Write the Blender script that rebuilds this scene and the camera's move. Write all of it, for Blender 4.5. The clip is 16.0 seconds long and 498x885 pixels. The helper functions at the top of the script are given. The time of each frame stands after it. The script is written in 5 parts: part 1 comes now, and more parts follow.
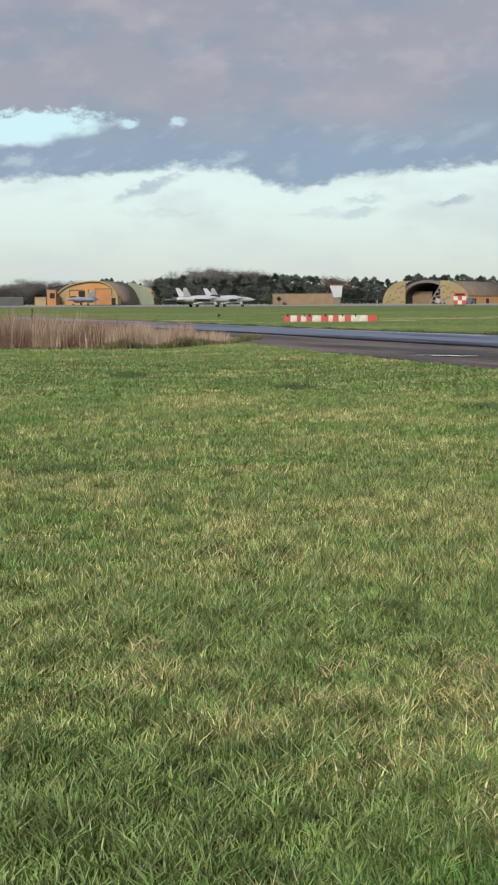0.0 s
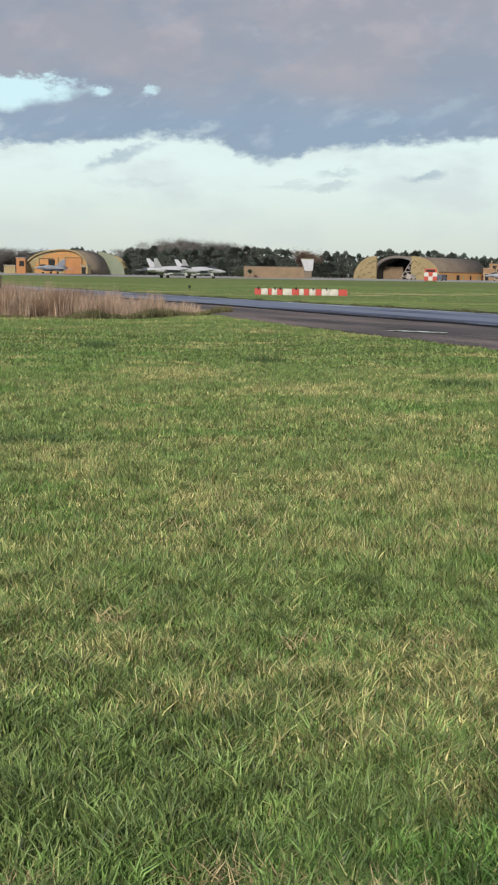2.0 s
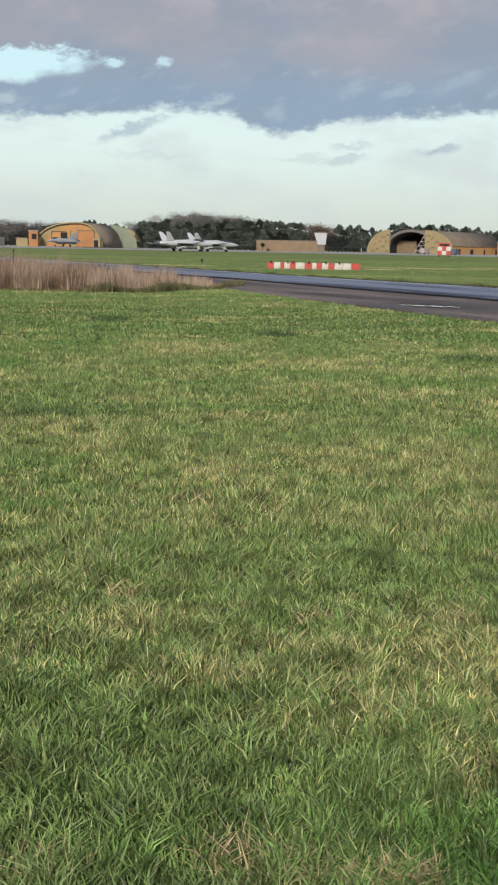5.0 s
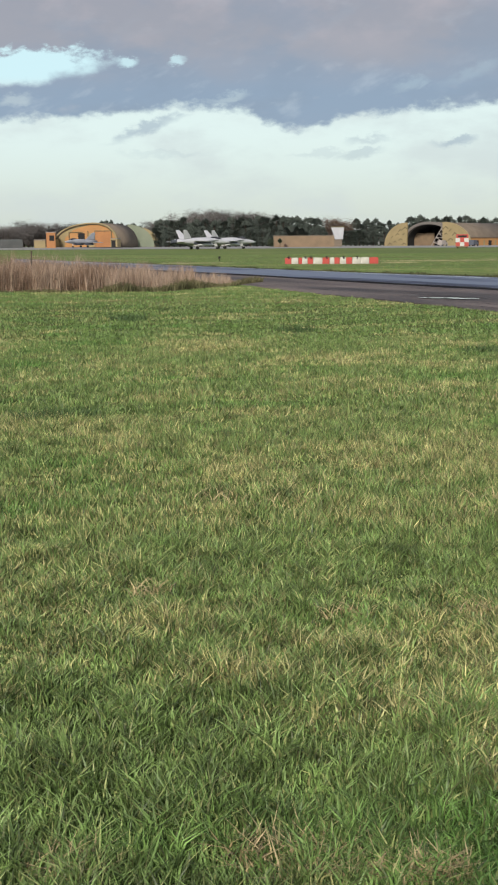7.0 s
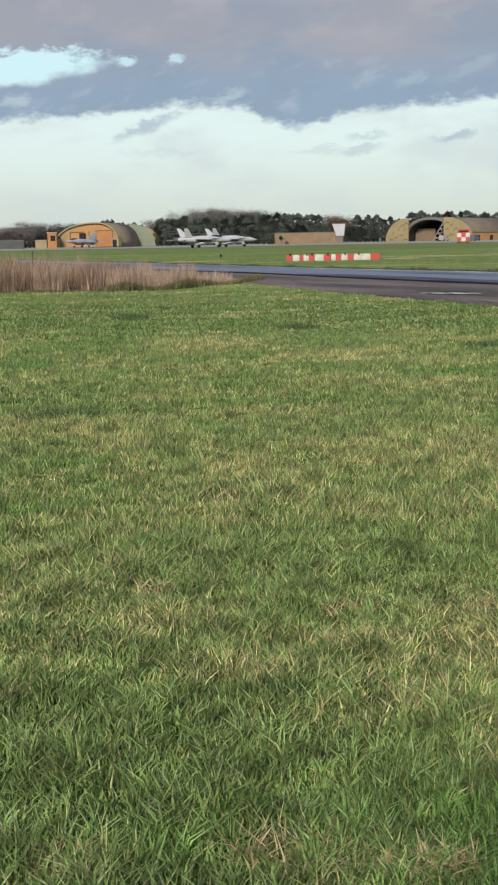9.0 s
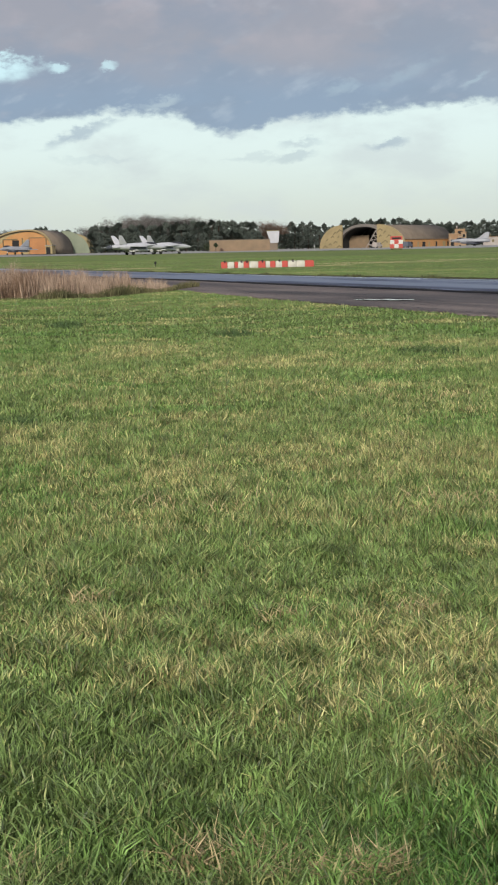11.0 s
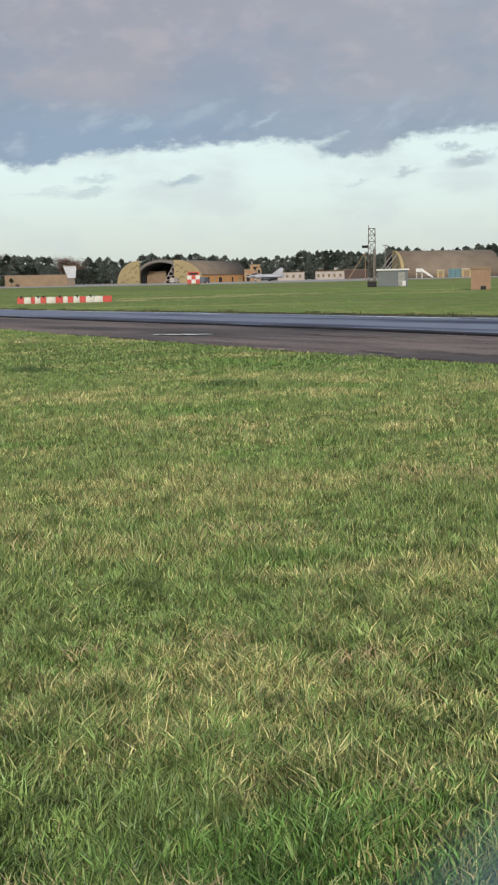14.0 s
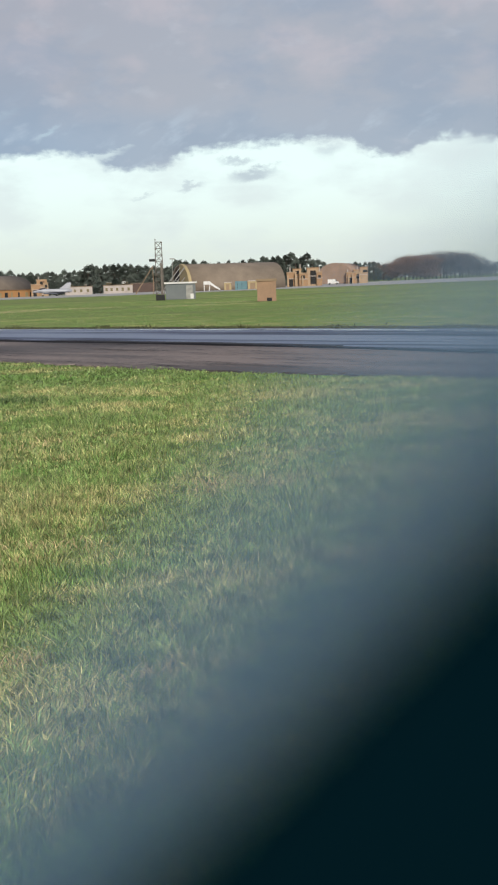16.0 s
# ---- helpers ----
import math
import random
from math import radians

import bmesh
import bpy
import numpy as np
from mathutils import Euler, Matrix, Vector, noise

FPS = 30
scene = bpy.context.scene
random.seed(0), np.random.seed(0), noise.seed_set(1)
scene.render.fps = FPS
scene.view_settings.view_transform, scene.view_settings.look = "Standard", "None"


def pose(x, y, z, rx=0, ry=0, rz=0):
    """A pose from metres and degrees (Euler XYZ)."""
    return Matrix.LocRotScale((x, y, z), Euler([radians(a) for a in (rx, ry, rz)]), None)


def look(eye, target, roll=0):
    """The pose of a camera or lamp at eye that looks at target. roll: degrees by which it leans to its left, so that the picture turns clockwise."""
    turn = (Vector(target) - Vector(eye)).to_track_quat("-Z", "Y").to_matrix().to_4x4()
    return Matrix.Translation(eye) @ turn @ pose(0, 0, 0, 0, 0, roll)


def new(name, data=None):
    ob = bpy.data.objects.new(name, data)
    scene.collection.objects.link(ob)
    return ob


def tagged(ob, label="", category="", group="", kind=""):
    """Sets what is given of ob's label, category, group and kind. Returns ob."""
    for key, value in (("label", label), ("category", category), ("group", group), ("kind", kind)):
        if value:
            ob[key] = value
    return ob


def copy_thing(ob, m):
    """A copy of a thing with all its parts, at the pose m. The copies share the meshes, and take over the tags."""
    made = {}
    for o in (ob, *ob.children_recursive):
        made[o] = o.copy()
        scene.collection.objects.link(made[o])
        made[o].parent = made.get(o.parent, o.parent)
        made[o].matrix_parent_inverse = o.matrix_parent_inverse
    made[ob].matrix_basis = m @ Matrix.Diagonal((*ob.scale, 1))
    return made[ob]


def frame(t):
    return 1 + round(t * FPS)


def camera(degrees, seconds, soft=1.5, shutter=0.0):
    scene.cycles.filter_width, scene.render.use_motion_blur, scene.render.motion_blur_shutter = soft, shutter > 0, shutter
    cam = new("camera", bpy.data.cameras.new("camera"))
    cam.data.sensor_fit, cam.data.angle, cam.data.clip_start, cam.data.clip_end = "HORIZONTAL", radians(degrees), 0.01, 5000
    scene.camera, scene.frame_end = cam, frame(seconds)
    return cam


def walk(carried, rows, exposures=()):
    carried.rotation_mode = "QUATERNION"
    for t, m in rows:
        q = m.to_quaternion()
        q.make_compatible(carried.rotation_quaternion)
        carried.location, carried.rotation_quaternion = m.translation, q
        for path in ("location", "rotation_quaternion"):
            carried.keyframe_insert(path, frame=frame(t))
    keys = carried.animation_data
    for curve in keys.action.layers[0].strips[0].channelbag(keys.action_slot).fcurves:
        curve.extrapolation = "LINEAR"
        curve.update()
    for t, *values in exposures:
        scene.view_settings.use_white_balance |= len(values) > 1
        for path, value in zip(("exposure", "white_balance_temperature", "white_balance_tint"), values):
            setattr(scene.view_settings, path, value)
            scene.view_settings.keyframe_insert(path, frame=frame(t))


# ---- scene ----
LENS = 23.717
EYE = 1.6
cam = camera(LENS, 16.0, 1.9)
cam.data.dof.use_dof = True
cam.data.dof.focus_distance = 7.0
cam.data.dof.aperture_fstop = 22.0
# seconds, eye x, y, z above EYE, yaw, pitch, roll to the left
ROWS = [
    (0.0, 0.000, -0.020, 0.000, -0.060, -6.830, -0.230),
    (0.5, 0.000, -0.020, 0.000, -0.520, -6.530, 0.550),
    (1.0, 0.000, -0.020, 0.000, -1.000, -6.830, 1.340),
    (1.5, 0.000, -0.020, 0.000, -1.520, -7.440, 1.420),
    (2.0, 0.000, -0.020, 0.000, -1.610, -8.140, 0.940),
    (2.5, 0.000, -0.020, 0.000, -1.420, -8.620, 0.470),
    (3.0, 0.000, -0.020, 0.000, -0.980, -8.660, 0.000),
    (5.3, 0.000, -0.010, 0.000, -1.060, -9.550, 1.180),
    (5.5, 0.000, -0.010, 0.000, -0.800, -9.660, 0.760),
    (6.0, 0.000, -0.010, 0.000, -0.400, -9.870, 0.250),
    (6.5, 0.000, -0.010, 0.000, -0.260, -9.690, 0.010),
    (7.0, 0.000, -0.010, 0.000, 0.000, -9.570, -0.300),
    (7.5, 0.000, -0.010, 0.000, 0.330, -9.580, -0.610),
    (8.0, 0.000, -0.010, 0.000, 0.560, -9.680, -0.860),
    (10.5, 0.0215, -0.0165, 0.000, -1.810, -9.600, -1.220),
    (11.0, 0.0220, -0.0168, 0.000, -2.920, -9.400, -1.120),
    (11.5, 0.0225, -0.0170, 0.000, -4.210, -9.360, -1.000),
    (12.0, 0.0230, -0.0172, 0.000, -5.590, -9.350, -0.880),
    (12.5, 0.0228, -0.0174, 0.000, -7.110, -9.080, -0.740),
    (13.0, 0.0220, -0.0178, 0.000, -8.770, -8.720, -0.880),
    (13.5, 0.0218, -0.0182, 0.000, -10.640, -8.310, -0.950),
    (14.0, 0.0225, -0.0186, 0.000, -12.600, -7.910, -1.080),
    (14.5, 0.0266, -0.0193, 0.000, -14.570, -7.650, -1.310),
    (15.0, 0.0309, -0.0206, 0.000, -16.600, -7.470, -1.580),
    (15.5, 0.0318, -0.0207, 0.000, -19.350, -7.450, -1.800),
    (16.0, 0.0302, -0.0205, 0.000, -22.620, -7.520, -1.860),
]
walk(cam, [(t, pose(x, y, EYE + z, 90 + pitch, 0, yaw) @ pose(0, 0, 0, 0, 0, roll)) for t, x, y, z, yaw, pitch, roll in ROWS], [(0.0, 0.0), (14.4, 0.0), (15.0, 0.06), (15.5, 0.13), (16.0, 0.18)])


# ---- world and sun ----
SUN_AZ, SUN_EL = 190.0, 28.0      # clockwise from the first line of sight; behind the camera
world = bpy.data.worlds.new("sky")
scene.world = world
world.use_nodes = True
wn, wl = world.node_tree.nodes, world.node_tree.links
wn.clear()


def wm(op, a, b=None, c=None, clamp=False):
    n = wn.new("ShaderNodeMath")
    n.operation, n.use_clamp = op, clamp
    for i, v in enumerate((a, b, c)):
        if v is None:
            continue
        if isinstance(v, (int, float)):
            n.inputs[i].default_value = v
        else:
            wl.new(v, n.inputs[i])
    return n.outputs[0]


def wmix(fac, a, b):
    n = wn.new("ShaderNodeMix")
    n.data_type = "RGBA"
    for i, v in ((0, fac), (6, a), (7, b)):
        if isinstance(v, (int, float)):
            n.inputs[i].default_value = v
        elif isinstance(v, tuple):
            n.inputs[i].default_value = (*v, 1)
        else:
            wl.new(v, n.inputs[i])
    return n.outputs[2]


def wstep(v, lo, hi):
    n = wn.new("ShaderNodeMapRange")
    n.interpolation_type = "SMOOTHSTEP"
    wl.new(v, n.inputs[0])
    n.inputs[1].default_value, n.inputs[2].default_value = lo, hi
    return n.outputs[0]


def wnoise(vec, scale, detail=4.0, rough=0.55, off=(0, 0, 0), stretch=(1, 1, 1)):
    m = wn.new("ShaderNodeMapping")
    wl.new(vec, m.inputs[0])
    m.inputs[1].default_value, m.inputs[3].default_value = off, stretch
    n = wn.new("ShaderNodeTexNoise")
    wl.new(m.outputs[0], n.inputs[0])
    n.inputs["Scale"].default_value, n.inputs["Detail"].default_value, n.inputs["Roughness"].default_value = scale, detail, rough
    return n.outputs[0]


def lin(r, g, b):
    return tuple((c / 255 / 12.92 if c < 10.3 else ((c / 255 + 0.055) / 1.055) ** 2.4) for c in (r, g, b))


coord = wn.new("ShaderNodeTexCoord")
split = wn.new("ShaderNodeSeparateXYZ")
wl.new(coord.outputs["Generated"], split.inputs[0])
az = wm("MULTIPLY", wm("ARCTAN2", split.outputs[0], split.outputs[1]), 57.2958)
el = wm("MULTIPLY", wm("ARCSINE", split.outputs[2]), 57.2958)
flat = wn.new("ShaderNodeCombineXYZ")
wl.new(az, flat.inputs[0]), wl.new(el, flat.inputs[1])
sky2 = flat.outputs[0]
# lower rim of the cloud deck, degrees above the horizon, along the compass
rim = wn.new("ShaderNodeFloatCurve")
wl.new(wm("MULTIPLY_ADD", az, 1 / 60, 14 / 60, True), rim.inputs[1])
curve = rim.mapping.curves[0]
RIM = [(-14, 5.5), (-11.5, 5.5), (-9.8, 5.75), (-6.7, 5.75), (-4.0, 6.15), (-2.7, 6.2), (-1.2, 6.2), (-0.2, 6.1), (0.4, 5.85), (1.0, 5.45), (2.2, 5.25), (3.6, 5.28), (4.3, 5.7), (6, 5.85), (7.9, 6.02),
       (11.1, 6.15), (13.2, 6.2), (15.2, 6.2), (15.8, 6.0), (16.4, 5.65), (18.6, 5.62), (19.6, 5.95), (20.3, 6.2), (22, 6.5), (24, 6.62), (27.6, 6.7), (28.3, 6.2), (30.4, 5.95), (31.3, 6.25), (32, 6.45), (34.6, 6.4), (40, 6.6)]
for i, (a, e) in enumerate(RIM):
    if i < 2:
        curve.points[i].location = ((a + 14) / 60, e / 10)
    else:
        curve.points.new((a + 14) / 60, e / 10)
rim.mapping.update()
edge = wm("MULTIPLY", rim.outputs[0], 10.0)
n_big = wnoise(sky2, 0.16, 5.0, 0.55, (3, 1, 0), (1, 2.2, 1))
n_mid = wnoise(sky2, 0.5, 4.0, 0.5, (9, 4, 0), (1, 1.9, 1))
n_fine = wnoise(sky2, 1.3, 6.0, 0.6, (2, 7, 0), (1, 1.7, 1))
n_soft = wnoise(sky2, 0.3, 4.0, 0.5, (5, 2, 0), (1, 1.5, 1))
ragged = wm("ADD", wm("MULTIPLY", wm("SUBTRACT", n_mid, 0.5), 0.9), wm("MULTIPLY", wm("SUBTRACT", n_fine, 0.5), 0.9))
height = wm("ADD", wm("SUBTRACT", el, edge), ragged)
deck = wstep(wm("ADD", height, wm("MULTIPLY", wm("SUBTRACT", n_soft, 0.5), 0.5)), -0.2, 0.3)


def patch(a, e, ra, re, soft=0.5, rag=0.6, tilt=0.07):
    """1 inside a ragged oval of the sky that rises to one side, 0 outside."""
    du = wm("SUBTRACT", wm("MULTIPLY_ADD", wm("SUBTRACT", n_mid, 0.5), 1.2, az), a)
    u = wm("DIVIDE", du, ra)
    v = wm("DIVIDE", wm("SUBTRACT", wm("MULTIPLY_ADD", wm("SUBTRACT", n_fine, 0.5), 1.0, wm("MULTIPLY_ADD", du, -tilt, el)), e), re)
    d = wm("SQRT", wm("ADD", wm("MULTIPLY", u, u), wm("MULTIPLY", v, v)))
    return wm("SUBTRACT", 1.0, wstep(wm("ADD", d, wm("MULTIPLY", ragged, rag)), 1.0 - soft, 1.0 + soft), None, True)


# breaks in the deck: azimuth, elevation, half-widths, strength, tilt
breaks = [wm("MULTIPLY", patch(a, e, ra, re, soft, rag, tilt), k) for a, e, ra, re, soft, rag, k, tilt in (
    (-11.2, 7.85, 4.4, 0.72, 0.25, 0.9, 1.0, 0.09), (-5.6, 8.2, 0.38, 0.17, 0.6, 1.6, 0.8, 0.03), (-3.3, 8.33, 0.33, 0.15, 0.6, 1.6, 0.7, 0.3),
    (-10.8, 6.45, 0.6, 0.24, 0.6, 0.7, 0.4, 0.1), (16.1, 6.2, 0.9, 0.2, 0.7, 1.3, 0.55, 0.25), (7.6, 7.2, 0.7, 0.22, 0.8, 1.5, 0.16, 0.35),
    (10.4, 7.6, 1.1, 0.25, 0.9, 1.5, 0.12, 0.4), (8.2, 7.15, 0.35, 0.12, 0.9, 1.5, 0.16, 0.3), (13.6, 7.3, 0.45, 0.14, 0.7, 1.5, 0.2, 0.5), (-0.9, 6.62, 0.7, 0.15, 0.8, 1.5, 0.28, 0.2))]
gaps = breaks[0]
for w in breaks[1:]:
    gaps = wm("MAXIMUM", gaps, w)
deck = wm("MULTIPLY", deck, wm("SUBTRACT", 1.0, gaps, None, True))
# wisps below the deck
wisps = [wm("MULTIPLY", patch(a, e, ra, re, 0.6, 1.5, tilt), k) for a, e, ra, re, k, tilt in (
    (-4.5, 5.35, 1.5, 0.24, 0.55, 0.33), (5.7, 4.7, 0.9, 0.2, 0.34, 0.1), (5.3, 4.08, 1.0, 0.17, 0.34, 0.14), (3.4, 4.1, 1.3, 0.15, 0.2, 0.03), (-4.0, 4.1, 1.6, 0.14, 0.14, 0.0),
    (9.7, 4.6, 0.85, 0.2, 0.55, 0.12), (23.3, 5.2, 0.95, 0.26, 0.65, 0.12), (22.5, 5.85, 0.7, 0.14, 0.5, 0.05), (20.1, 4.76, 0.55, 0.13, 0.45, 0.15), (26.8, 6.2, 0.4, 0.28, 0.35, 0.3),
    (17.9, 4.32, 0.45, 0.09, 0.3, 0.1))]
cover = deck
for w in wisps:
    cover = wm("MAXIMUM", cover, w)
# clear air below the deck: pale green-white, a little greyer at the horizon
clear = wmix(wstep(el, 0.3, 5.5), lin(206, 216, 208), lin(223, 240, 237))
clear = wmix(wm("MULTIPLY", wstep(n_big, 0.42, 0.66), 0.75), clear, lin(203, 214, 215))
clear = wmix(wstep(el, 6.6, 7.6), clear, lin(208, 240, 246))
# deck: slate blue near the rim, mauve grey above, with lighter billows
tone = wm("ADD", el, wm("MULTIPLY", wm("SUBTRACT", n_big, 0.5), 3.0))
cloud = wmix(wstep(tone, 6.6, 9.6), lin(138, 157, 180), lin(157, 157, 166))
cloud = wmix(wm("MULTIPLY", wstep(az, 8.0, 22.0), 0.6), cloud, lin(160, 165, 174))
cloud = wmix(wm("MULTIPLY", wstep(n_soft, 0.46, 0.7), wm("MULTIPLY", wstep(el, 7.5, 10.5), 0.5)), cloud, lin(188, 178, 182))
cloud = wmix(wm("MULTIPLY", wstep(n_big, 0.55, 0.35), 0.5), cloud, lin(134, 148, 167))
cloud = wmix(wm("MULTIPLY", wstep(n_mid, 0.58, 0.75), 0.3), cloud, lin(182, 184, 192))
slant = wn.new("ShaderNodeCombineXYZ")
wl.new(wm("MULTIPLY_ADD", el, 0.5, az), slant.inputs[0]), wl.new(wm("MULTIPLY_ADD", az, -0.42, el), slant.inputs[1])
n_smear = wnoise(slant.outputs[0], 0.62, 4.0, 0.55, (6, 3, 0), (0.6, 1.5, 1))
cloud = wmix(wm("MULTIPLY", wstep(n_smear, 0.52, 0.74), wm("SUBTRACT", 0.5, wm("MULTIPLY", wstep(el, 6.8, 8.8), 0.42))), cloud, lin(180, 193, 206))
nishita = wn.new("ShaderNodeTexSky")
nishita.sky_type, nishita.sun_disc = "NISHITA", False
nishita.sun_elevation, nishita.sun_rotation = radians(SUN_EL), radians(SUN_AZ)
blue = wn.new("ShaderNodeMix")
blue.data_type, blue.blend_type = "RGBA", "ADD"
blue.inputs[0].default_value = 0.012
wl.new(wmix(cover, clear, cloud), blue.inputs[6])
wl.new(nishita.outputs[0], blue.inputs[7])
back = wn.new("ShaderNodeBackground")
wl.new(blue.outputs[2], back.inputs[0])
back.inputs[1].default_value = 0.95
wl.new(back.outputs[0], wn.new("ShaderNodeOutputWorld").inputs[0])

sun = new("sun", bpy.data.lights.new("sun", "SUN"))
sun.data.energy, sun.data.angle, sun.data.color = 3.4, radians(10), (1.0, 0.93, 0.82)
a, e = radians(SUN_AZ), radians(SUN_EL)
sun.matrix_world = look((0, 0, 60), (-math.sin(a) * math.cos(e), -math.cos(a) * math.cos(e), 60 - math.sin(e)))


# ---- materials ----
def mat(name, c1, c2=None, scale=4.0, rough=0.8, bump=0.0, metal=0.0, fine=0.0, island=0.0, spec=0.5, rand=0.0):
    """Two base colours blended by noise at two scales; optional relief and per-piece change of brightness."""
    m = bpy.data.materials.new(name)
    m.use_nodes = True
    n, l = m.node_tree.nodes, m.node_tree.links
    b = n["Principled BSDF"]
    b.inputs["Roughness"].default_value, b.inputs["Metallic"].default_value = rough, metal
    b.inputs["Specular IOR Level"].default_value = spec
    tc = n.new("ShaderNodeTexCoord")
    t1, t2 = n.new("ShaderNodeTexNoise"), n.new("ShaderNodeTexNoise")
    for t, s in ((t1, scale), (t2, scale * 9)):
        l.new(tc.outputs["Object"], t.inputs[0])
        t.inputs["Scale"].default_value, t.inputs["Detail"].default_value = s, 5.0
    add = n.new("ShaderNodeMath")
    add.operation = "MULTIPLY_ADD"
    l.new(t2.outputs[0], add.inputs[0]), l.new(t1.outputs[0], add.inputs[2])
    add.inputs[1].default_value = 0.4
    ramp = n.new("ShaderNodeMapRange")
    l.new(add.outputs[0], ramp.inputs[0])
    ramp.inputs[1].default_value, ramp.inputs[2].default_value = 0.5, 0.9
    mx = n.new("ShaderNodeMix")
    mx.data_type = "RGBA"
    l.new(ramp.outputs[0], mx.inputs[0])
    mx.inputs[6].default_value, mx.inputs[7].default_value = (*c1, 1), (*(c2 or [v * 0.8 for v in c1]), 1)
    out = mx.outputs[2]
    if island or rand:
        src = n.new("ShaderNodeNewGeometry").outputs["Random Per Island"] if island else n.new("ShaderNodeObjectInfo").outputs["Random"]
        k = n.new("ShaderNodeMapRange")
        l.new(src, k.inputs[0])
        k.inputs[3].default_value, k.inputs[4].default_value = 1 - (island or rand), 1 + (island or rand)
        hsv = n.new("ShaderNodeHueSaturation")
        l.new(k.outputs[0], hsv.inputs["Value"]), l.new(out, hsv.inputs["Color"])
        out = hsv.outputs[0]
    l.new(out, b.inputs["Base Color"])
    if bump:
        bp = n.new("ShaderNodeBump")
        bp.inputs["Strength"].default_value, bp.inputs["Distance"].default_value = bump, 0.05
        l.new(t2.outputs[0], bp.inputs["Height"]), l.new(bp.outputs[0], b.inputs["Normal"])
    return m


def grass_mat(name, blade, vary=1.0):
    """Winter turf: green and straw patches in broad drifts; blades differ one by one."""
    m = bpy.data.materials.new(name)
    m.use_nodes = True
    n, l = m.node_tree.nodes, m.node_tree.links
    b = n["Principled BSDF"]
    b.inputs["Roughness"].default_value, b.inputs["Specular IOR Level"].default_value = (0.45, 0.35) if blade else (0.95, 0.03)

    def nz(scale, stretch=(1, 1, 1), off=(0, 0, 0), detail=3.0):
        mp, t = n.new("ShaderNodeMapping"), n.new("ShaderNodeTexNoise")
        l.new(geo.outputs["Position"], mp.inputs[0])
        mp.inputs[3].default_value, mp.inputs[1].default_value = stretch, off
        l.new(mp.outputs[0], t.inputs[0])
        t.inputs["Scale"].default_value, t.inputs["Detail"].default_value = scale, detail
        return t.outputs[0]

    def rng(v, lo, hi, a=0.0, b2=1.0):
        k = n.new("ShaderNodeMapRange")
        l.new(v, k.inputs[0])
        k.inputs[1].default_value, k.inputs[2].default_value, k.inputs[3].default_value, k.inputs[4].default_value = lo, hi, a, b2
        return k.outputs[0]

    def mix(f, a, c):
        x = n.new("ShaderNodeMix")
        x.data_type = "RGBA"
        for i, v in ((0, f), (6, a), (7, c)):
            if isinstance(v, tuple):
                x.inputs[i].default_value = (*v, 1)
            elif isinstance(v, float):
                x.inputs[i].default_value = v
            else:
                l.new(v, x.inputs[i])
        return x.outputs[2]

    def mul(a, c, op="MULTIPLY"):
        x = n.new("ShaderNodeMath")
        x.operation = op
        for i, v in enumerate((a, c)):
            if isinstance(v, float):
                x.inputs[i].default_value = v
            else:
                l.new(v, x.inputs[i])
        return x.outputs[0]

    geo = n.new("ShaderNodeNewGeometry")
    drift = nz(0.7, (0.75, 1.0, 1), (4, 2, 0))
    clump = nz(2.6, (0.8, 1.0, 1), (1, 8, 0))
    broad = nz(0.09, (0.6, 1, 1))
    dry = rng(mul(mul(drift, mul(clump, 0.7), "ADD"), mul(broad, 0.35), "ADD"), 0.95, 1.45)
    out = n.new("ShaderNodeVectorMath")
    out.operation = "LENGTH"
    l.new(geo.outputs["Position"], out.inputs[0])
    beyond = rng(out.outputs["Value"], 44.0, 62.0, 0.0, 0.12)
    dry = mul(dry, beyond, "SUBTRACT")
    dry = mul(dry, rng(out.outputs["Value"], 4.0, 8.5, 0.06, -0.05), "SUBTRACT")
    lush = rng(nz(0.8, (0.6, 1, 1), (20, 5, 0)), 0.52, 0.76, 0.0, 0.75)
    green = mix(lush, GREEN, LUSH)
    if blade:
        r = geo.outputs["Random Per Island"]
        own = rng(r, 0.0, 1.0, -0.55 * vary, 0.6 * vary)
        dryness = rng(mul(dry, own, "ADD"), 0.25, 0.75)
        col = mix(dryness, green, STRAW)
        hsv = n.new("ShaderNodeHueSaturation")
        l.new(rng(mul(mul(r, 37.7), 0.0, "FRACT"), 0, 1, 1 - 0.72 * vary, 1 + 0.72 * vary), hsv.inputs["Value"]), l.new(col, hsv.inputs["Color"])
        tuft = n.new("ShaderNodeHueSaturation")
        l.new(rng(nz(5.5, (0.9, 1.0, 1), (3, 3, 0), 2.0), 0.3, 0.7, 0.58, 1.42), tuft.inputs["Value"]), l.new(hsv.outputs[0], tuft.inputs["Color"])
        col = tuft.outputs[0]
    else:
        streak = rng(nz(0.10, (0.25, 1.6, 1), (7, 3, 0)), 0.56, 0.68, 0.0, 0.75)
        col = mix(rng(mul(mul(dry, streak, "ADD"), mul(rng(nz(60.0), 0.3, 0.7), 0.4), "ADD"), 0.2, 1.2), green, STRAW)
        band = rng(nz(0.07, (0.2, 1.0, 1), (2, 9, 0)), 0.42, 0.6, 0.0, 0.8)
        col = mix(mul(band, rng(out.outputs["Value"], 44.0, 60.0)), col, (0.16, 0.2, 0.085))
        # Shade in the gaps between near blades, put in as a dark soil colour.
        gap_shade = rng(out.outputs["Value"], 30.0, 44.0, 0.7, 0.12)
        col = mix(gap_shade, col, SOIL_SHADE)
        bp = n.new("ShaderNodeBump")
        bp.inputs["Strength"].default_value, bp.inputs["Distance"].default_value = 0.25, 0.03
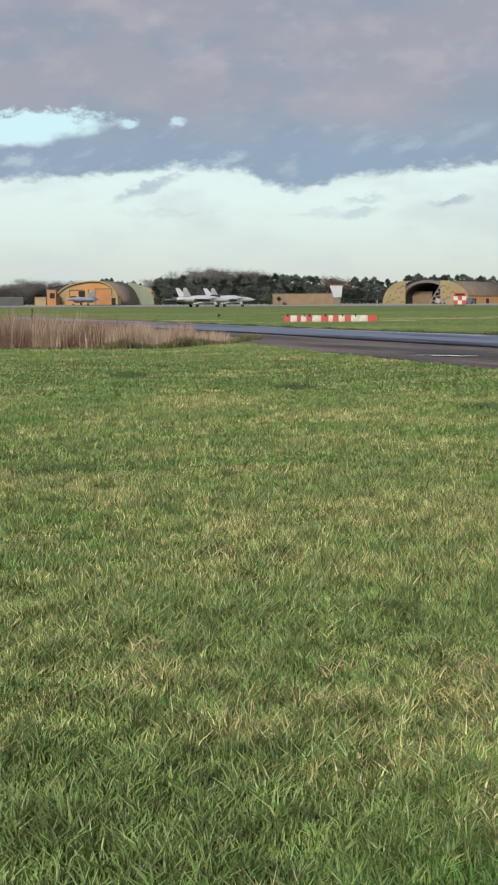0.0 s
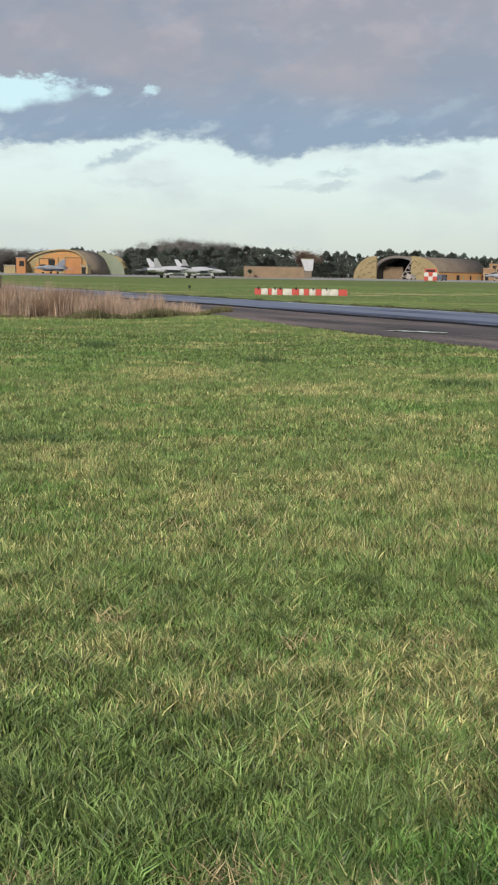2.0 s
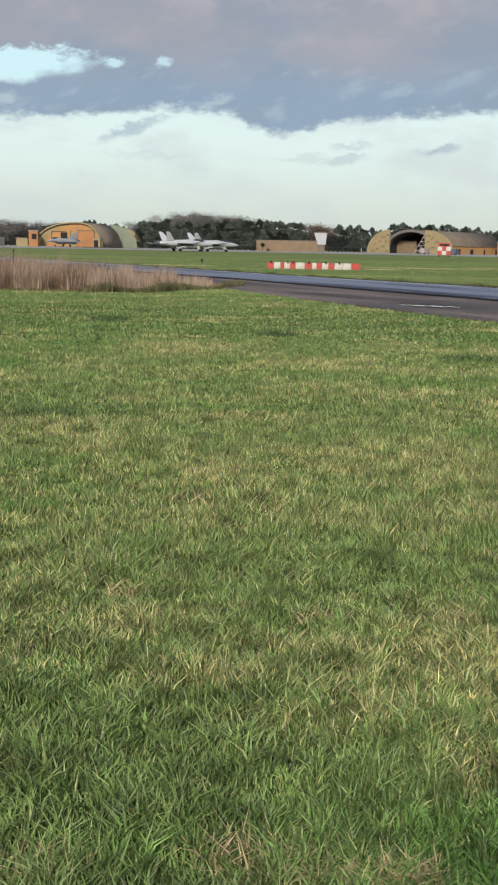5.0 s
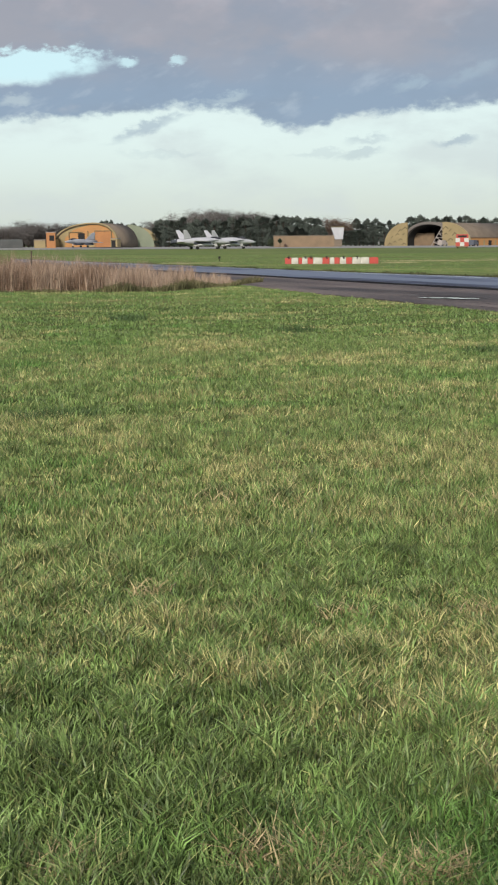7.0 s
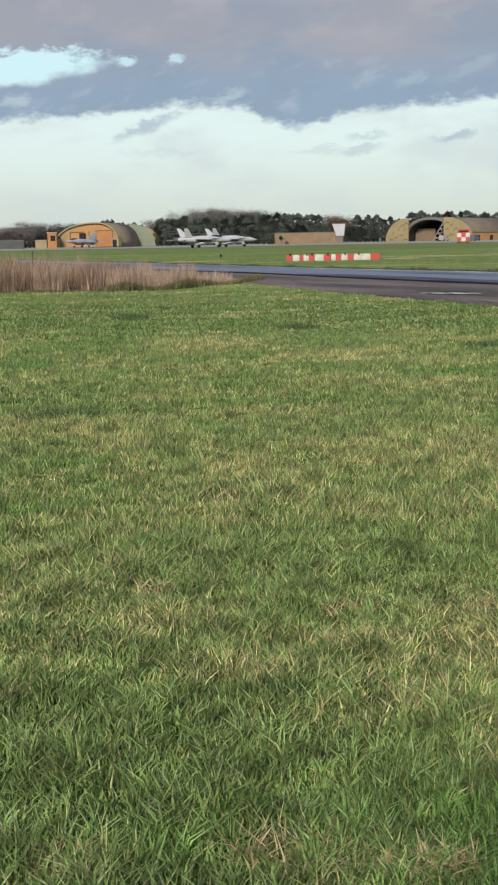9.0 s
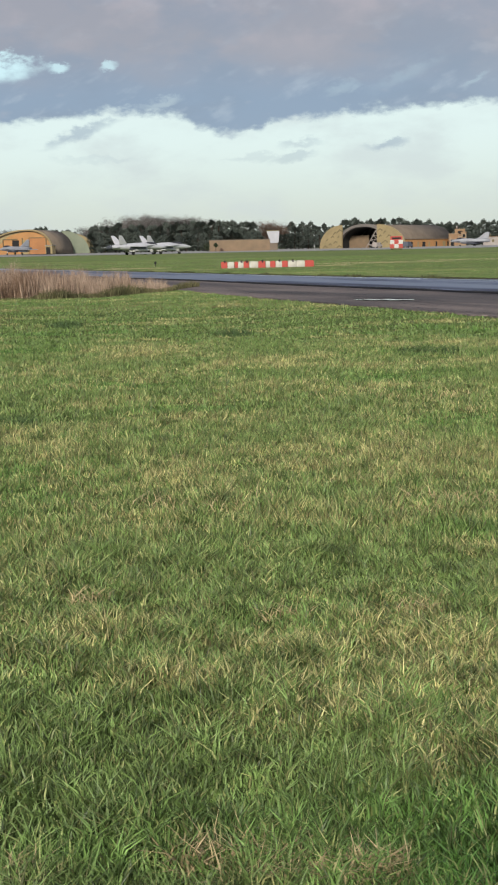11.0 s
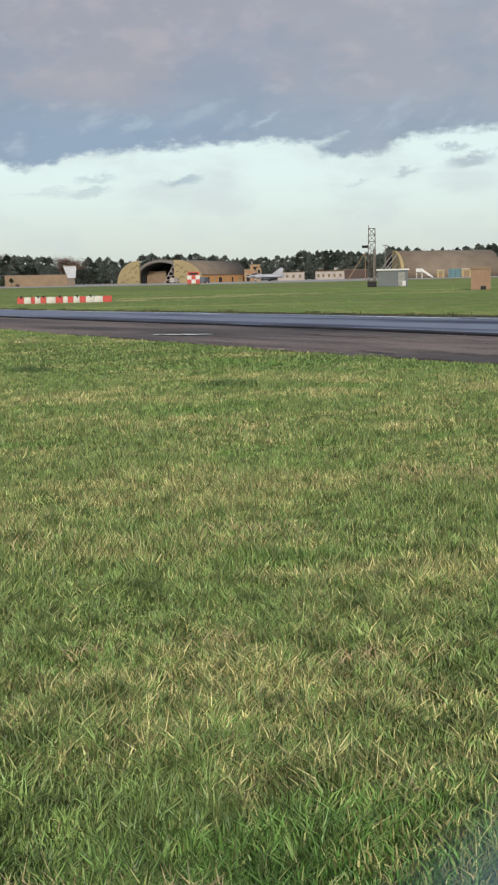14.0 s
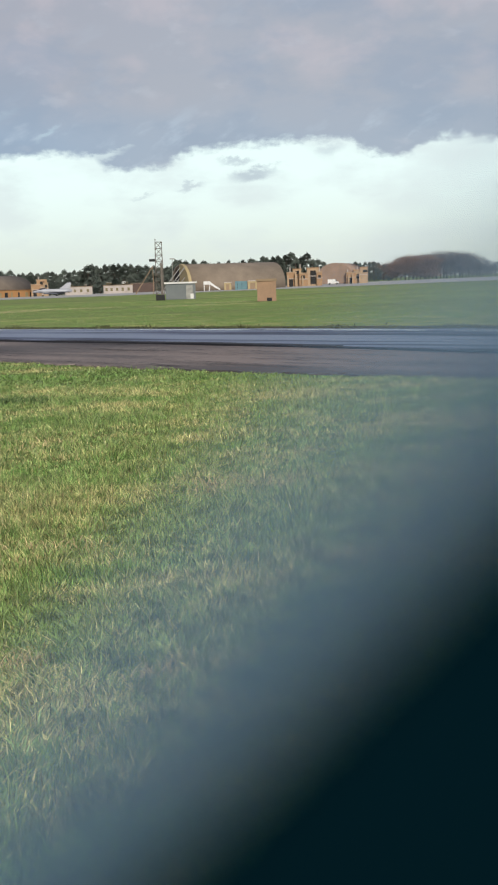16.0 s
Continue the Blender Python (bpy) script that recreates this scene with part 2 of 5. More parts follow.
        l.new(nz(30.0), bp.inputs["Height"]), l.new(bp.outputs[0], b.inputs["Normal"])
    l.new(col, b.inputs["Base Color"])
    return m


GREEN, LUSH, STRAW, SOIL_SHADE = (0.158, 0.24, 0.074), (0.092, 0.235, 0.046), (0.45, 0.41, 0.19), (0.037, 0.048, 0.018)
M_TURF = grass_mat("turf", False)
M_BLADE = grass_mat("grass_blades", True)
M_BLADE_MID = grass_mat("grass_blades_mid", True, 0.75)
M_BLADE_FAR = grass_mat("grass_blades_far", True, 0.32)
M_FIELD = grass_mat("field_grass", True, 0.22)


def lane_mat(name, dark, pale, lo, hi, r_dark, r_pale, spec, stretch=12.0, grain=0.0):
    """Paving with streaks, seams, wear and painted wet sheen drawn out along the track."""
    m = bpy.data.materials.new(name)
    m.use_nodes = True
    n, l = m.node_tree.nodes, m.node_tree.links
    b = n["Principled BSDF"]
    b.inputs["Specular IOR Level"].default_value = spec
    tc = n.new("ShaderNodeTexCoord")
    turn = n.new("ShaderNodeMapping")
    turn.inputs[2].default_value = (0, 0, radians(-26))
    l.new(tc.outputs["Object"], turn.inputs[0])
    outs = []
    for scale, sx, sy in ((0.45, 1.0, 1 / stretch), (1.5, 1.0, 0.1), (7.0, 1.0, 0.8)):
        mp, t = n.new("ShaderNodeMapping"), n.new("ShaderNodeTexNoise")
        mp.inputs[3].default_value = (sx, sy, 1)
        l.new(turn.outputs[0], mp.inputs[0]), l.new(mp.outputs[0], t.inputs[0])
        t.inputs["Scale"].default_value, t.inputs["Detail"].default_value = scale, 5.0
        outs.append(t.outputs[0])
    add = n.new("ShaderNodeMath")
    add.operation = "MULTIPLY_ADD"
    l.new(outs[1], add.inputs[0]), l.new(outs[0], add.inputs[2])
    add.inputs[1].default_value = 0.5
    gr = n.new("ShaderNodeMath")
    gr.operation = "MULTIPLY_ADD"
    l.new(outs[2], gr.inputs[0]), l.new(add.outputs[0], gr.inputs[2])
    gr.inputs[1].default_value = grain
    f = n.new("ShaderNodeMapRange")
    f.interpolation_type = "SMOOTHSTEP"
    l.new(gr.outputs[0], f.inputs[0])
    f.inputs[1].default_value, f.inputs[2].default_value = lo + grain / 2, hi + grain / 2
    mx = n.new("ShaderNodeMix")
    mx.data_type = "RGBA"
    l.new(f.outputs[0], mx.inputs[0])
    mx.inputs[6].default_value, mx.inputs[7].default_value = (*dark, 1), (*pale, 1)
    l.new(mx.outputs[2], b.inputs["Base Color"])
    r = n.new("ShaderNodeMapRange")
    l.new(f.outputs[0], r.inputs[0])
    r.inputs[3].default_value, r.inputs[4].default_value = r_dark, r_pale
    l.new(r.outputs[0], b.inputs["Roughness"])
    bp = n.new("ShaderNodeBump")
    bp.inputs["Strength"].default_value, bp.inputs["Distance"].default_value = 0.3, 0.02
    l.new(outs[2], bp.inputs["Height"]), l.new(bp.outputs[0], b.inputs["Normal"])
    return m


# Wet asphalt; the sky's blue sheen is painted into both colours.
M_WET = lane_mat("wet_asphalt_blue_sheen", (0.02, 0.027, 0.058), (0.052, 0.074, 0.16), 0.58, 0.82, 0.6, 0.32, 0.28, 16.0)
# Glossy wet streak, with reflected sky also painted pale into the colour.
M_SHEENLINE = lane_mat("painted_sheen_line", (0.06, 0.08, 0.13), (0.2, 0.22, 0.28), 0.55, 0.8, 0.4, 0.12, 0.5, 5.0)
M_DIRT = lane_mat("worn_asphalt", (0.05, 0.042, 0.042), (0.2, 0.165, 0.155), 0.55, 0.95, 0.6, 0.88, 0.3, 5.0, 0.7)
M_TAR = mat("wet_black_edge", (0.012, 0.013, 0.018), (0.025, 0.025, 0.03), 0.8, 0.7, 0.3, spec=0.2)
M_EARTH = mat("bare_earth", (0.068, 0.06, 0.034), (0.04, 0.034, 0.023), 0.9, 0.95, 0.8, spec=0.1)
M_WATER = mat("standing_water", (0.03, 0.03, 0.03), None, 1, 0.03)
M_CONC = mat("concrete", (0.34, 0.34, 0.33), (0.26, 0.26, 0.26), 0.1, 0.8)
M_ROOF = mat("brown_cladding", (0.215, 0.172, 0.13), (0.155, 0.124, 0.095), 0.25, 0.85, 0.2)
M_ORANGE = mat("ochre_paint", (0.50, 0.255, 0.095), (0.40, 0.21, 0.085), 0.2, 0.75)
M_ORANGE2 = mat("rust_ochre_paint", (0.46, 0.21, 0.08), (0.36, 0.165, 0.07), 0.25, 0.75)
M_TAN = mat("faded_tan_paint", (0.37, 0.29, 0.15), (0.28, 0.225, 0.12), 0.3, 0.75)
M_GREENP = mat("faded_green_paint", (0.25, 0.28, 0.2), (0.2, 0.23, 0.165), 0.2, 0.75)
M_RIM = mat("weathered_concrete_rim", (0.21, 0.19, 0.175), (0.15, 0.135, 0.125), 0.4, 0.85)
M_CAMO = mat("dark_camouflage", (0.17, 0.14, 0.075), None, 0.5, 0.8)
# Near-black: shade of halls and openings as colour, also plainly dark parts.
M_DARK = mat("dark_shade_and_parts", (0.02, 0.02, 0.02), None, 1, 0.9)
M_STEEL = mat("galvanised_steel", (0.3, 0.3, 0.28), (0.2, 0.2, 0.19), 2, 0.6, metal=0.2)
M_PALE = mat("pale_render", (0.42, 0.375, 0.345), (0.32, 0.285, 0.26), 0.5, 0.8)
M_WHITE = mat("white_paint", (0.62, 0.62, 0.61), (0.52, 0.52, 0.5), 0.8, 0.6)
M_RED = mat("red_plastic", (0.5, 0.06, 0.045), (0.4, 0.06, 0.045), 3, 0.5)
M_JET = mat("low_visibility_grey", (0.56, 0.565, 0.6), (0.45, 0.46, 0.5), 0.4, 0.5)
M_JET2 = mat("blue_grey_paint", (0.36, 0.375, 0.41), (0.28, 0.29, 0.32), 0.4, 0.5)
M_JETD = mat("dark_grey_underside", (0.10, 0.11, 0.14), None, 0.5, 0.6)
M_GLASS = mat("smoked_canopy", (0.05, 0.05, 0.06), None, 1, 0.1)
M_TYRE = mat("tyre_rubber", (0.02, 0.02, 0.02), None, 3, 0.8)
M_BROWNW = mat("brown_timber_wall", (0.27, 0.19, 0.12), (0.2, 0.145, 0.095), 0.4, 0.85)
M_BRICK = mat("orange_brick", (0.30, 0.19, 0.12), (0.23, 0.15, 0.1), 0.8, 0.85)
M_SHED = mat("grey_green_cladding", (0.135, 0.15, 0.155), (0.105, 0.12, 0.125), 0.6, 0.7)
M_TEAL = mat("teal_paint", (0.09, 0.19, 0.22), None, 0.6, 0.6)
# Needle green made paler and greyer, with distance haze put into the colour.
M_NEEDLE = mat("hazed_conifer_needles", (0.09, 0.112, 0.098), (0.125, 0.146, 0.122), 0.5, 0.85, island=0.26, spec=0.2)
M_LEAF = mat("ivy_leaves", (0.03, 0.045, 0.022), (0.05, 0.065, 0.03), 0.5, 0.8, island=0.4)
M_TWIG = mat("bare_twigs", (0.125, 0.115, 0.11), (0.17, 0.155, 0.145), 0.6, 0.9, island=0.3)
M_TWIGR = mat("russet_twigs", (0.16, 0.105, 0.08), (0.21, 0.14, 0.105), 0.6, 0.9, island=0.3)
M_BARK = mat("bark", (0.06, 0.045, 0.035), (0.09, 0.07, 0.055), 2, 0.9)
M_REED = mat("dead_reeds", (0.33, 0.235, 0.175), (0.45, 0.345, 0.265), 0.7, 0.85, island=0.4)
M_REEDD = mat("dark_reeds", (0.17, 0.105, 0.07), (0.25, 0.165, 0.11), 0.7, 0.85, island=0.4)
M_ROUGH = mat("rough_grass", (0.085, 0.085, 0.038), (0.18, 0.165, 0.08), 0.7, 0.85, island=0.35)
M_VERGE = mat("dark_verge_grass", (0.048, 0.06, 0.024), (0.1, 0.105, 0.044), 0.7, 0.85, island=0.35)
M_MAST = mat("weathered_brown_steel", (0.15, 0.125, 0.105), (0.1, 0.085, 0.075), 2, 0.7)
M_ROOF2 = mat("pinkish_brown_cladding", (0.27, 0.19, 0.145), (0.2, 0.145, 0.11), 0.25, 0.85, 0.2)
M_NAVY = mat("dark_navy", (0.001, 0.0085, 0.0135), None, 30, 1.0, spec=0.0)


# ---- building helpers ----
def mesh_ob(name, verts, faces, material, parent=None, label=""):
    me = bpy.data.meshes.new(name)
    me.from_pydata([tuple(v) for v in verts], [], faces)
    me.materials.append(material)
    ob = new(name, me)
    ob.parent = parent
    if label:
        ob["label"] = label
    return ob


def part(name, bm, material, parent=None, label="", smooth=False):
    me = bpy.data.meshes.new(name)
    bmesh.ops.recalc_face_normals(bm, faces=bm.faces)
    bm.to_mesh(me)
    bm.free()
    if smooth:
        for p in me.polygons:
            p.use_smooth = True
    me.materials.append(material)
    ob = new(name, me)
    ob.parent = parent
    if label:
        ob["label"] = label
    return ob


def empty(name, m, label, category, group="", kind=""):
    ob = new(name)
    ob.matrix_world = m
    return tagged(ob, label, category, group, kind)


def box(bm, x0, y0, z0, x1, y1, z1, bevel=0.0):
    r = bmesh.ops.create_cube(bm, size=1.0, matrix=Matrix.LocRotScale(((x0 + x1) / 2, (y0 + y1) / 2, (z0 + z1) / 2), None, (x1 - x0, y1 - y0, z1 - z0)))
    if bevel:
        edges = list({e for v in r["verts"] for e in v.link_edges})
        bmesh.ops.bevel(bm, geom=edges, offset=bevel, segments=1, affect="EDGES")
    return bm


def boxed(*args):
    return box(bmesh.new(), *args)


def rod(bm, a, b, r, n=6, r2=None):
    a, b = Vector(a), Vector(b)
    d = b - a
    m = Matrix.Translation((a + b) / 2) @ d.to_track_quat("Z", "Y").to_matrix().to_4x4()
    bmesh.ops.create_cone(bm, cap_ends=True, segments=n, radius1=r, radius2=r if r2 is None else r2, depth=d.length, matrix=m)
    return bm


def rodded(*args):
    return rod(bmesh.new(), *args)


def prism(bm, outline, y0, y1):
    """Extrude an outline in x and z from y0 to y1."""
    a = [bm.verts.new((x, y0, z)) for x, z in outline]
    b = [bm.verts.new((x, y1, z)) for x, z in outline]
    n = len(a)
    bm.faces.new(a), bm.faces.new(list(reversed(b)))
    for i in range(n):
        bm.faces.new((a[i], b[i], b[(i + 1) % n], a[(i + 1) % n]))
    return bm


def rise(x, y):
    """Height of the airfield: flat, lifting gently far out on the one side."""
    s = x - 0.15 * y - 40
    return 0.0095 * (s + math.sqrt(s * s + 400)) / 2 if y > 60 else 0.0


def far(azimuth, dist):
    a = radians(azimuth)
    return dist * math.sin(a), dist * math.cos(a)


# ---- ground ----
def build_ground():
    rings = [0.0] + [0.6 * 1.17 ** i for i in range(57)]
    cols = 144
    verts, faces = [(0, 0, 0)], []
    for r in rings[1:]:
        for k in range(cols):
            a = 2 * math.pi * k / cols
            x, y = r * math.sin(a), r * math.cos(a)
            verts.append((x, y, rise(x, y) - 0.02 if r > 60 else -0.02))
    for k in range(cols):
        faces.append((0, 1 + (k + 1) % cols, 1 + k))
    for i in range(len(rings) - 2):
        for k in range(cols):
            p, q = 1 + i * cols, 1 + (i + 1) * cols
            faces.append((p + k, p + (k + 1) % cols, q + (k + 1) % cols, q + k))
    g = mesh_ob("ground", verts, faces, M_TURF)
    return tagged(g, "wide flat airfield turf in green and straw patches", "ground", kind="structure")


build_ground()
TRACK_FAR = [(-24, 124), (-7, 87.9), (0, 73), (5, 62.5), (11, 51.5), (16.6, 40.5), (20.9, 31), (26, 19), (33, 2), (45, -28)]
TRACK_NEAR = [(-20, 100), (-6, 70), (0, 58.2), (4.8, 46.6), (8.3, 39.3), (12.3, 29.3), (14.6, 21.6), (17.5, 11), (22, -6), (32, -36)]
DIRT_NEAR = [(-16, 84), (-4, 56), (0, 45.2), (2.2, 37.8), (4.0, 32.8), (6.2, 26.6), (8.7, 20.3), (11.0, 15.7), (15.5, 4), (24, -20)]


def along(line, t):
    """A smooth point on a polyline; t from 0 to its count less 1."""
    i = min(int(t), len(line) - 2)
    f = t - i
    p = [Vector(line[min(max(j, 0), len(line) - 1)]) for j in (i - 1, i, i + 1, i + 2)]
    return 0.5 * (2 * p[1] + f * (p[2] - p[0]) + f * f * (2 * p[0] - 5 * p[1] + 4 * p[2] - p[3]) + f ** 3 * (3 * p[1] - p[0] - 3 * p[2] + p[3]))


def ribbon(name, near, away, z, material, wobble=0.0, lip=0.04, across=6, steps=22, seed=0):
    verts, faces = [], []
    n = (len(near) - 1) * steps
    w = across + 3
    for i in range(n + 1):
        t = i / steps
        a, b = along(near, t), along(away, t)
        d = (b - a).normalized()
        a = a + d * wobble * 2 * noise.noise((i * 0.21, seed, 0)) + d * wobble * noise.noise((i * 0.8, seed, 5))
        b = b + d * wobble * 2 * noise.noise((i * 0.21, seed + 9, 0))
        verts.append((a.x - d.x * 0.02, a.y - d.y * 0.02, z - lip))
        for k in range(across + 1):
            p = a.lerp(b, k / across)
            verts.append((p.x, p.y, z + 0.012 * noise.noise((p.x * 0.3, p.y * 0.3, seed))))
        verts.append((b.x + d.x * 0.02, b.y + d.y * 0.02, z - lip))
    for i in range(n):
        for k in range(w - 1):
            p = i * w + k
            faces.append((p, p + 1, p + w + 1, p + w))
    ob = mesh_ob(name, verts, faces, material)
    for q in ob.data.polygons:
        q.use_smooth = False
    return ob


tagged(ribbon("road", TRACK_NEAR, TRACK_FAR, 0.06, M_WET, 0.12, 0.09), "wet dark asphalt perimeter track with painted blue sky sheen", "road", kind="structure")
tagged(ribbon("pavement", DIRT_NEAR, TRACK_NEAR, 0.012, M_DIRT, 0.25, 0.04, seed=3), "worn muddy old asphalt verge beside the track", "pavement", kind="structure")


def offset(a, b, k0, k1=None):
    """The line that lies k metres from line a towards line b."""
    res = []
    for i, (p, q) in enumerate(zip(a, b)):
        p, q = Vector(p), Vector(q)
        d = (q - p).normalized()
        res.append(tuple(p + d * k0))
    return res


tagged(ribbon("road_edge", offset(TRACK_NEAR, TRACK_FAR, -0.25), offset(TRACK_NEAR, TRACK_FAR, 0.55), 0.066, M_TAR, 0.06, 0.09, 2, 30, 6), "black wet broken edge of the track", "road edge", kind="structure")
tagged(ribbon("road_verge", offset(TRACK_FAR, TRACK_NEAR, 0.3), offset(TRACK_FAR, TRACK_NEAR, -3.2), 0.03, M_EARTH, 0.35, 0.06, 3, 30, 8), "bare dark earth verge beyond the track", "verge", kind="structure")


# Thin ribbon that paints a shining wet streak onto the track.
tagged(ribbon("road_wet_line", offset(TRACK_FAR, TRACK_NEAR, 1.6), offset(TRACK_FAR, TRACK_NEAR, 1.1), 0.068, M_SHEENLINE, 0.1, 0.012, 1, 30, 4), "pale wet line along the track, its sky sheen painted", "wet line", kind="structure")


def puddle():
    bm = bmesh.new()
    ring = []
    for i in range(40):
        a = 2 * math.pi * i / 40
        r = 1 + 0.25 * noise.noise((math.cos(a) * 1.5, math.sin(a) * 1.5, 3))
        ring.append(bm.verts.new((0.95 * r * math.cos(a), 0.3 * r * math.sin(a), 0)))
    bm.faces.new(ring)
    ob = part("puddle", bm, M_WATER)
    ob.matrix_world = pose(5.65, 33.7, 0.029, 0, 0, -30)
    tagged(ob, "shallow puddle of rainwater on the worn verge", "puddle", kind="structure")


puddle()


def cracks():
    """Dark broken seams and wet ruts in the old asphalt, drawn out along the track."""
    rnd = random.Random(12)
    verts, faces = [], []
    for _ in range(84):
        t0, f = rnd.uniform(1.8, 7.2), rnd.uniform(0.04, 0.93)
        span, wide = rnd.uniform(0.15, 0.7), rnd.uniform(0.012, 0.055)
        seed, k0, n = rnd.uniform(0, 90), len(verts), 16
        for i in range(n + 1):
            t = t0 + span * i / n
            a, b = along(DIRT_NEAR, t), along(TRACK_NEAR, t)
            d = (b - a).normalized()
            p = a.lerp(b, f) + d * 0.3 * noise.noise((t * 6, seed, 0))
            w = wide * (1 - abs(2 * i / n - 1) ** 3) * (0.7 + 0.6 * noise.noise((t * 14, seed, 4))) + 0.004
            verts += [(p.x - d.x * w, p.y - d.y * w, 0.031), (p.x + d.x * w, p.y + d.y * w, 0.031)]
        for i in range(n):
            q = k0 + 2 * i
            faces.append((q, q + 1, q + 3, q + 2))
    tagged(mesh_ob("pavement_seam", verts, faces, M_TAR), "dark cracks and wet ruts in the worn asphalt", "crack", kind="structure")


cracks()


def build_apron():
    verts, faces = [], []
    azs = [a * 0.5 for a in range(-60, 150)]
    ds = [322, 340, 380, 430, 480, 540, 620]
    for a in azs:
        for d in ds:
            x, y = far(a, d)
            verts.append((x, y, rise(x, y) + 0.03))
    n = len(ds)
    for i in range(len(azs) - 1):
        for k in range(n - 1):
            p = i * n + k
            faces.append((p, p + 1, p + n + 1, p + n))
    tagged(mesh_ob("pavement_apron", verts, faces, M_CONC), "pale concrete apron in front of the aircraft shelters", "apron", kind="structure")


build_apron()


# ---- aircraft shelters ----
def arch(hw, h, n=20, c=0.0, power=0.8):
    """Flattened arch outline in x and z, its crown c metres off the middle."""
    pts = []
    for i in range(n + 1):
        a = math.pi * i / n
        k, s = math.cos(a), math.sin(a)
        pts.append((c + (hw - c if k > 0 else hw + c) * math.copysign(abs(k) ** 0.95, k), h * abs(s) ** power if s > 1e-6 else 0.0))
    return pts


def vault(bm, hw, h, y0, y1, wall=0.5, c=0.0):
    """A barrel roof with thickness, open at both ends."""
    outer, inner = arch(hw, h, c=c), arch(hw - wall, h - wall, c=c)
    rings = []
    for y in (y0, y1):
        rings.append([bm.verts.new((x, y, z)) for x, z in outer] + [bm.verts.new((x, y, z)) for x, z in reversed(inner)])
    n = len(rings[0])
    for i in range(n):
        bm.faces.new((rings[0][i], rings[1][i], rings[1][(i + 1) % n], rings[0][(i + 1) % n]))
    m = len(outer)
    for r in rings:
        for i in range(m - 1):
            bm.faces.new((r[i], r[i + 1], r[n - 2 - i], r[n - 1 - i]))
    return bm


def leaf_outline(w, h, flip):
    """Half an arch: upright on one side, falling in a curve to the other."""
    pts = [(0, 0), (0, h)] + [(w * math.sin(a), h * (math.cos(a) ** 0.95)) for a in [radians(v) for v in range(12, 91, 6)]][:-1] + [(w, 0)]
    return [(-x if flip else x, z) for x, z in pts]


def hangar_closed():
    """Shelter with an ochre front wall, seen a little from one side."""
    top = empty("aircraft_shelter", pose(-58.7, 436.0, rise(-58.7, 436) + 0.25, 0, 0, -17), "arched aircraft shelter with ochre front and brown roof", "hangar", "aircraft shelters")
    part("roof", vault(bmesh.new(), 12.6, 8.6, 0.0, 19.0, c=3.4), M_ROOF, top, "brown weathered barrel roof", True)
    front = part("front_wall", prism(bmesh.new(), arch(12.1, 8.1, c=3.4), 0.5, 1.1), M_TAN, top, "pale tan front wall with ochre panels")
    right = [p for p in arch(11.9, 7.95, 28, 3.4) if p[0] > 0.4]
    part("ochre_panel", prism(bmesh.new(), right + [(-0.6, 7.4), (-3.2, 6.9), (-5.0, 6.2), (-6.6, 5.2), (-7.2, 4.2), (-8.4, 3.4), (-8.6, 0.0)], 0.38, 0.496), M_ORANGE, front, "bright ochre painted panelling")
    part("front_rim", vault(bmesh.new(), 12.75, 8.75, -0.5, 0.5, 0.45, 3.4), M_TAN, top, "pale arch rim")
    part("rear_wall", prism(bmesh.new(), arch(12.1, 8.1, c=3.4), 18.0, 18.6), M_ROOF, top)
    d = part("sliding_door", boxed(3.6, 0.2, 0.0, 9.8, 0.376, 5.6), M_ORANGE2, front, "orange steel sliding door")
    bm = bmesh.new()
    for x0, z0, x1, z1 in ((3.3, 5.6, 10.1, 5.9), (3.3, 0, 3.6, 5.6), (9.8, 0, 10.1, 5.6), (-6.9, 5.2, -1.2, 5.5), (-6.9, 2.6, -6.6, 5.2), (0.6, 3.2, 0.9, 5.8)):
        box(bm, x0, 0.12, z0, x1, 0.376, z1)
    part("door_frame", bm, M_CAMO, front, "dark steel door surround")
    part("opening", boxed(-3.2, 0.3, 2.6, -0.6, 0.376, 5.0), M_DARK, front, "dark opening")
    part("opening", boxed(0.8, 0.3, 0.0, 3.0, 0.376, 5.0), M_TAN, front)
    for x in (-13.4, 10.8):
        an = part("annexe", boxed(x, -2.6, 0, x + 2.6, 0.4, 2.9), M_TAN, top)
        part("door", boxed(x + 0.3, -2.68, 0, x + 1.9, -2.6, 2.4), M_DARK, an, "dark doorway")
        part("flat_roof", boxed(x - 0.15, -2.8, 2.9, x + 2.75, 0.4, 3.1), M_CONC, an)
    return top


def side_leaf(azimuth, dist, w, h, paint, label, turn):
    """Shelter that shows only one rolled-out door leaf, its barrel hidden behind."""
    x, y = far(azimuth, dist)
    top = empty("aircraft_shelter", pose(x, y, rise(x, y) + 0.1, 0, 0, -azimuth + turn), label, "hangar", "aircraft shelters")
    part("roof", vault(bmesh.new(), 9.6, h - 1.6, 0.0, 28.0), M_ROOF, top, "brown barrel roof", True).location = (-5.6, 0, 0)
    part("rear_wall", prism(bmesh.new(), arch(9.2, h - 2.0), 27.0, 27.6), M_ROOF, top).location = (-5.6, 0, 0)
    leaf = part("door_leaf", prism(bmesh.new(), leaf_outline(w, h, False), -1.6, -0.7), paint, top, "sliding steel door leaf with a curved edge")
    for k in range(1, 6):
        u = k / 6
        part("rib", boxed(u * w - 0.06, -1.66, 0.0, u * w + 0.06, -1.604, h * math.cos(math.asin(u)) ** 0.95 - 0.15), paint, leaf)
    part("rail", boxed(-0.1, -1.7, -0.05, w + 0.4, -0.6, 0.12), M_RIM, top, "concrete door rail")
    return top


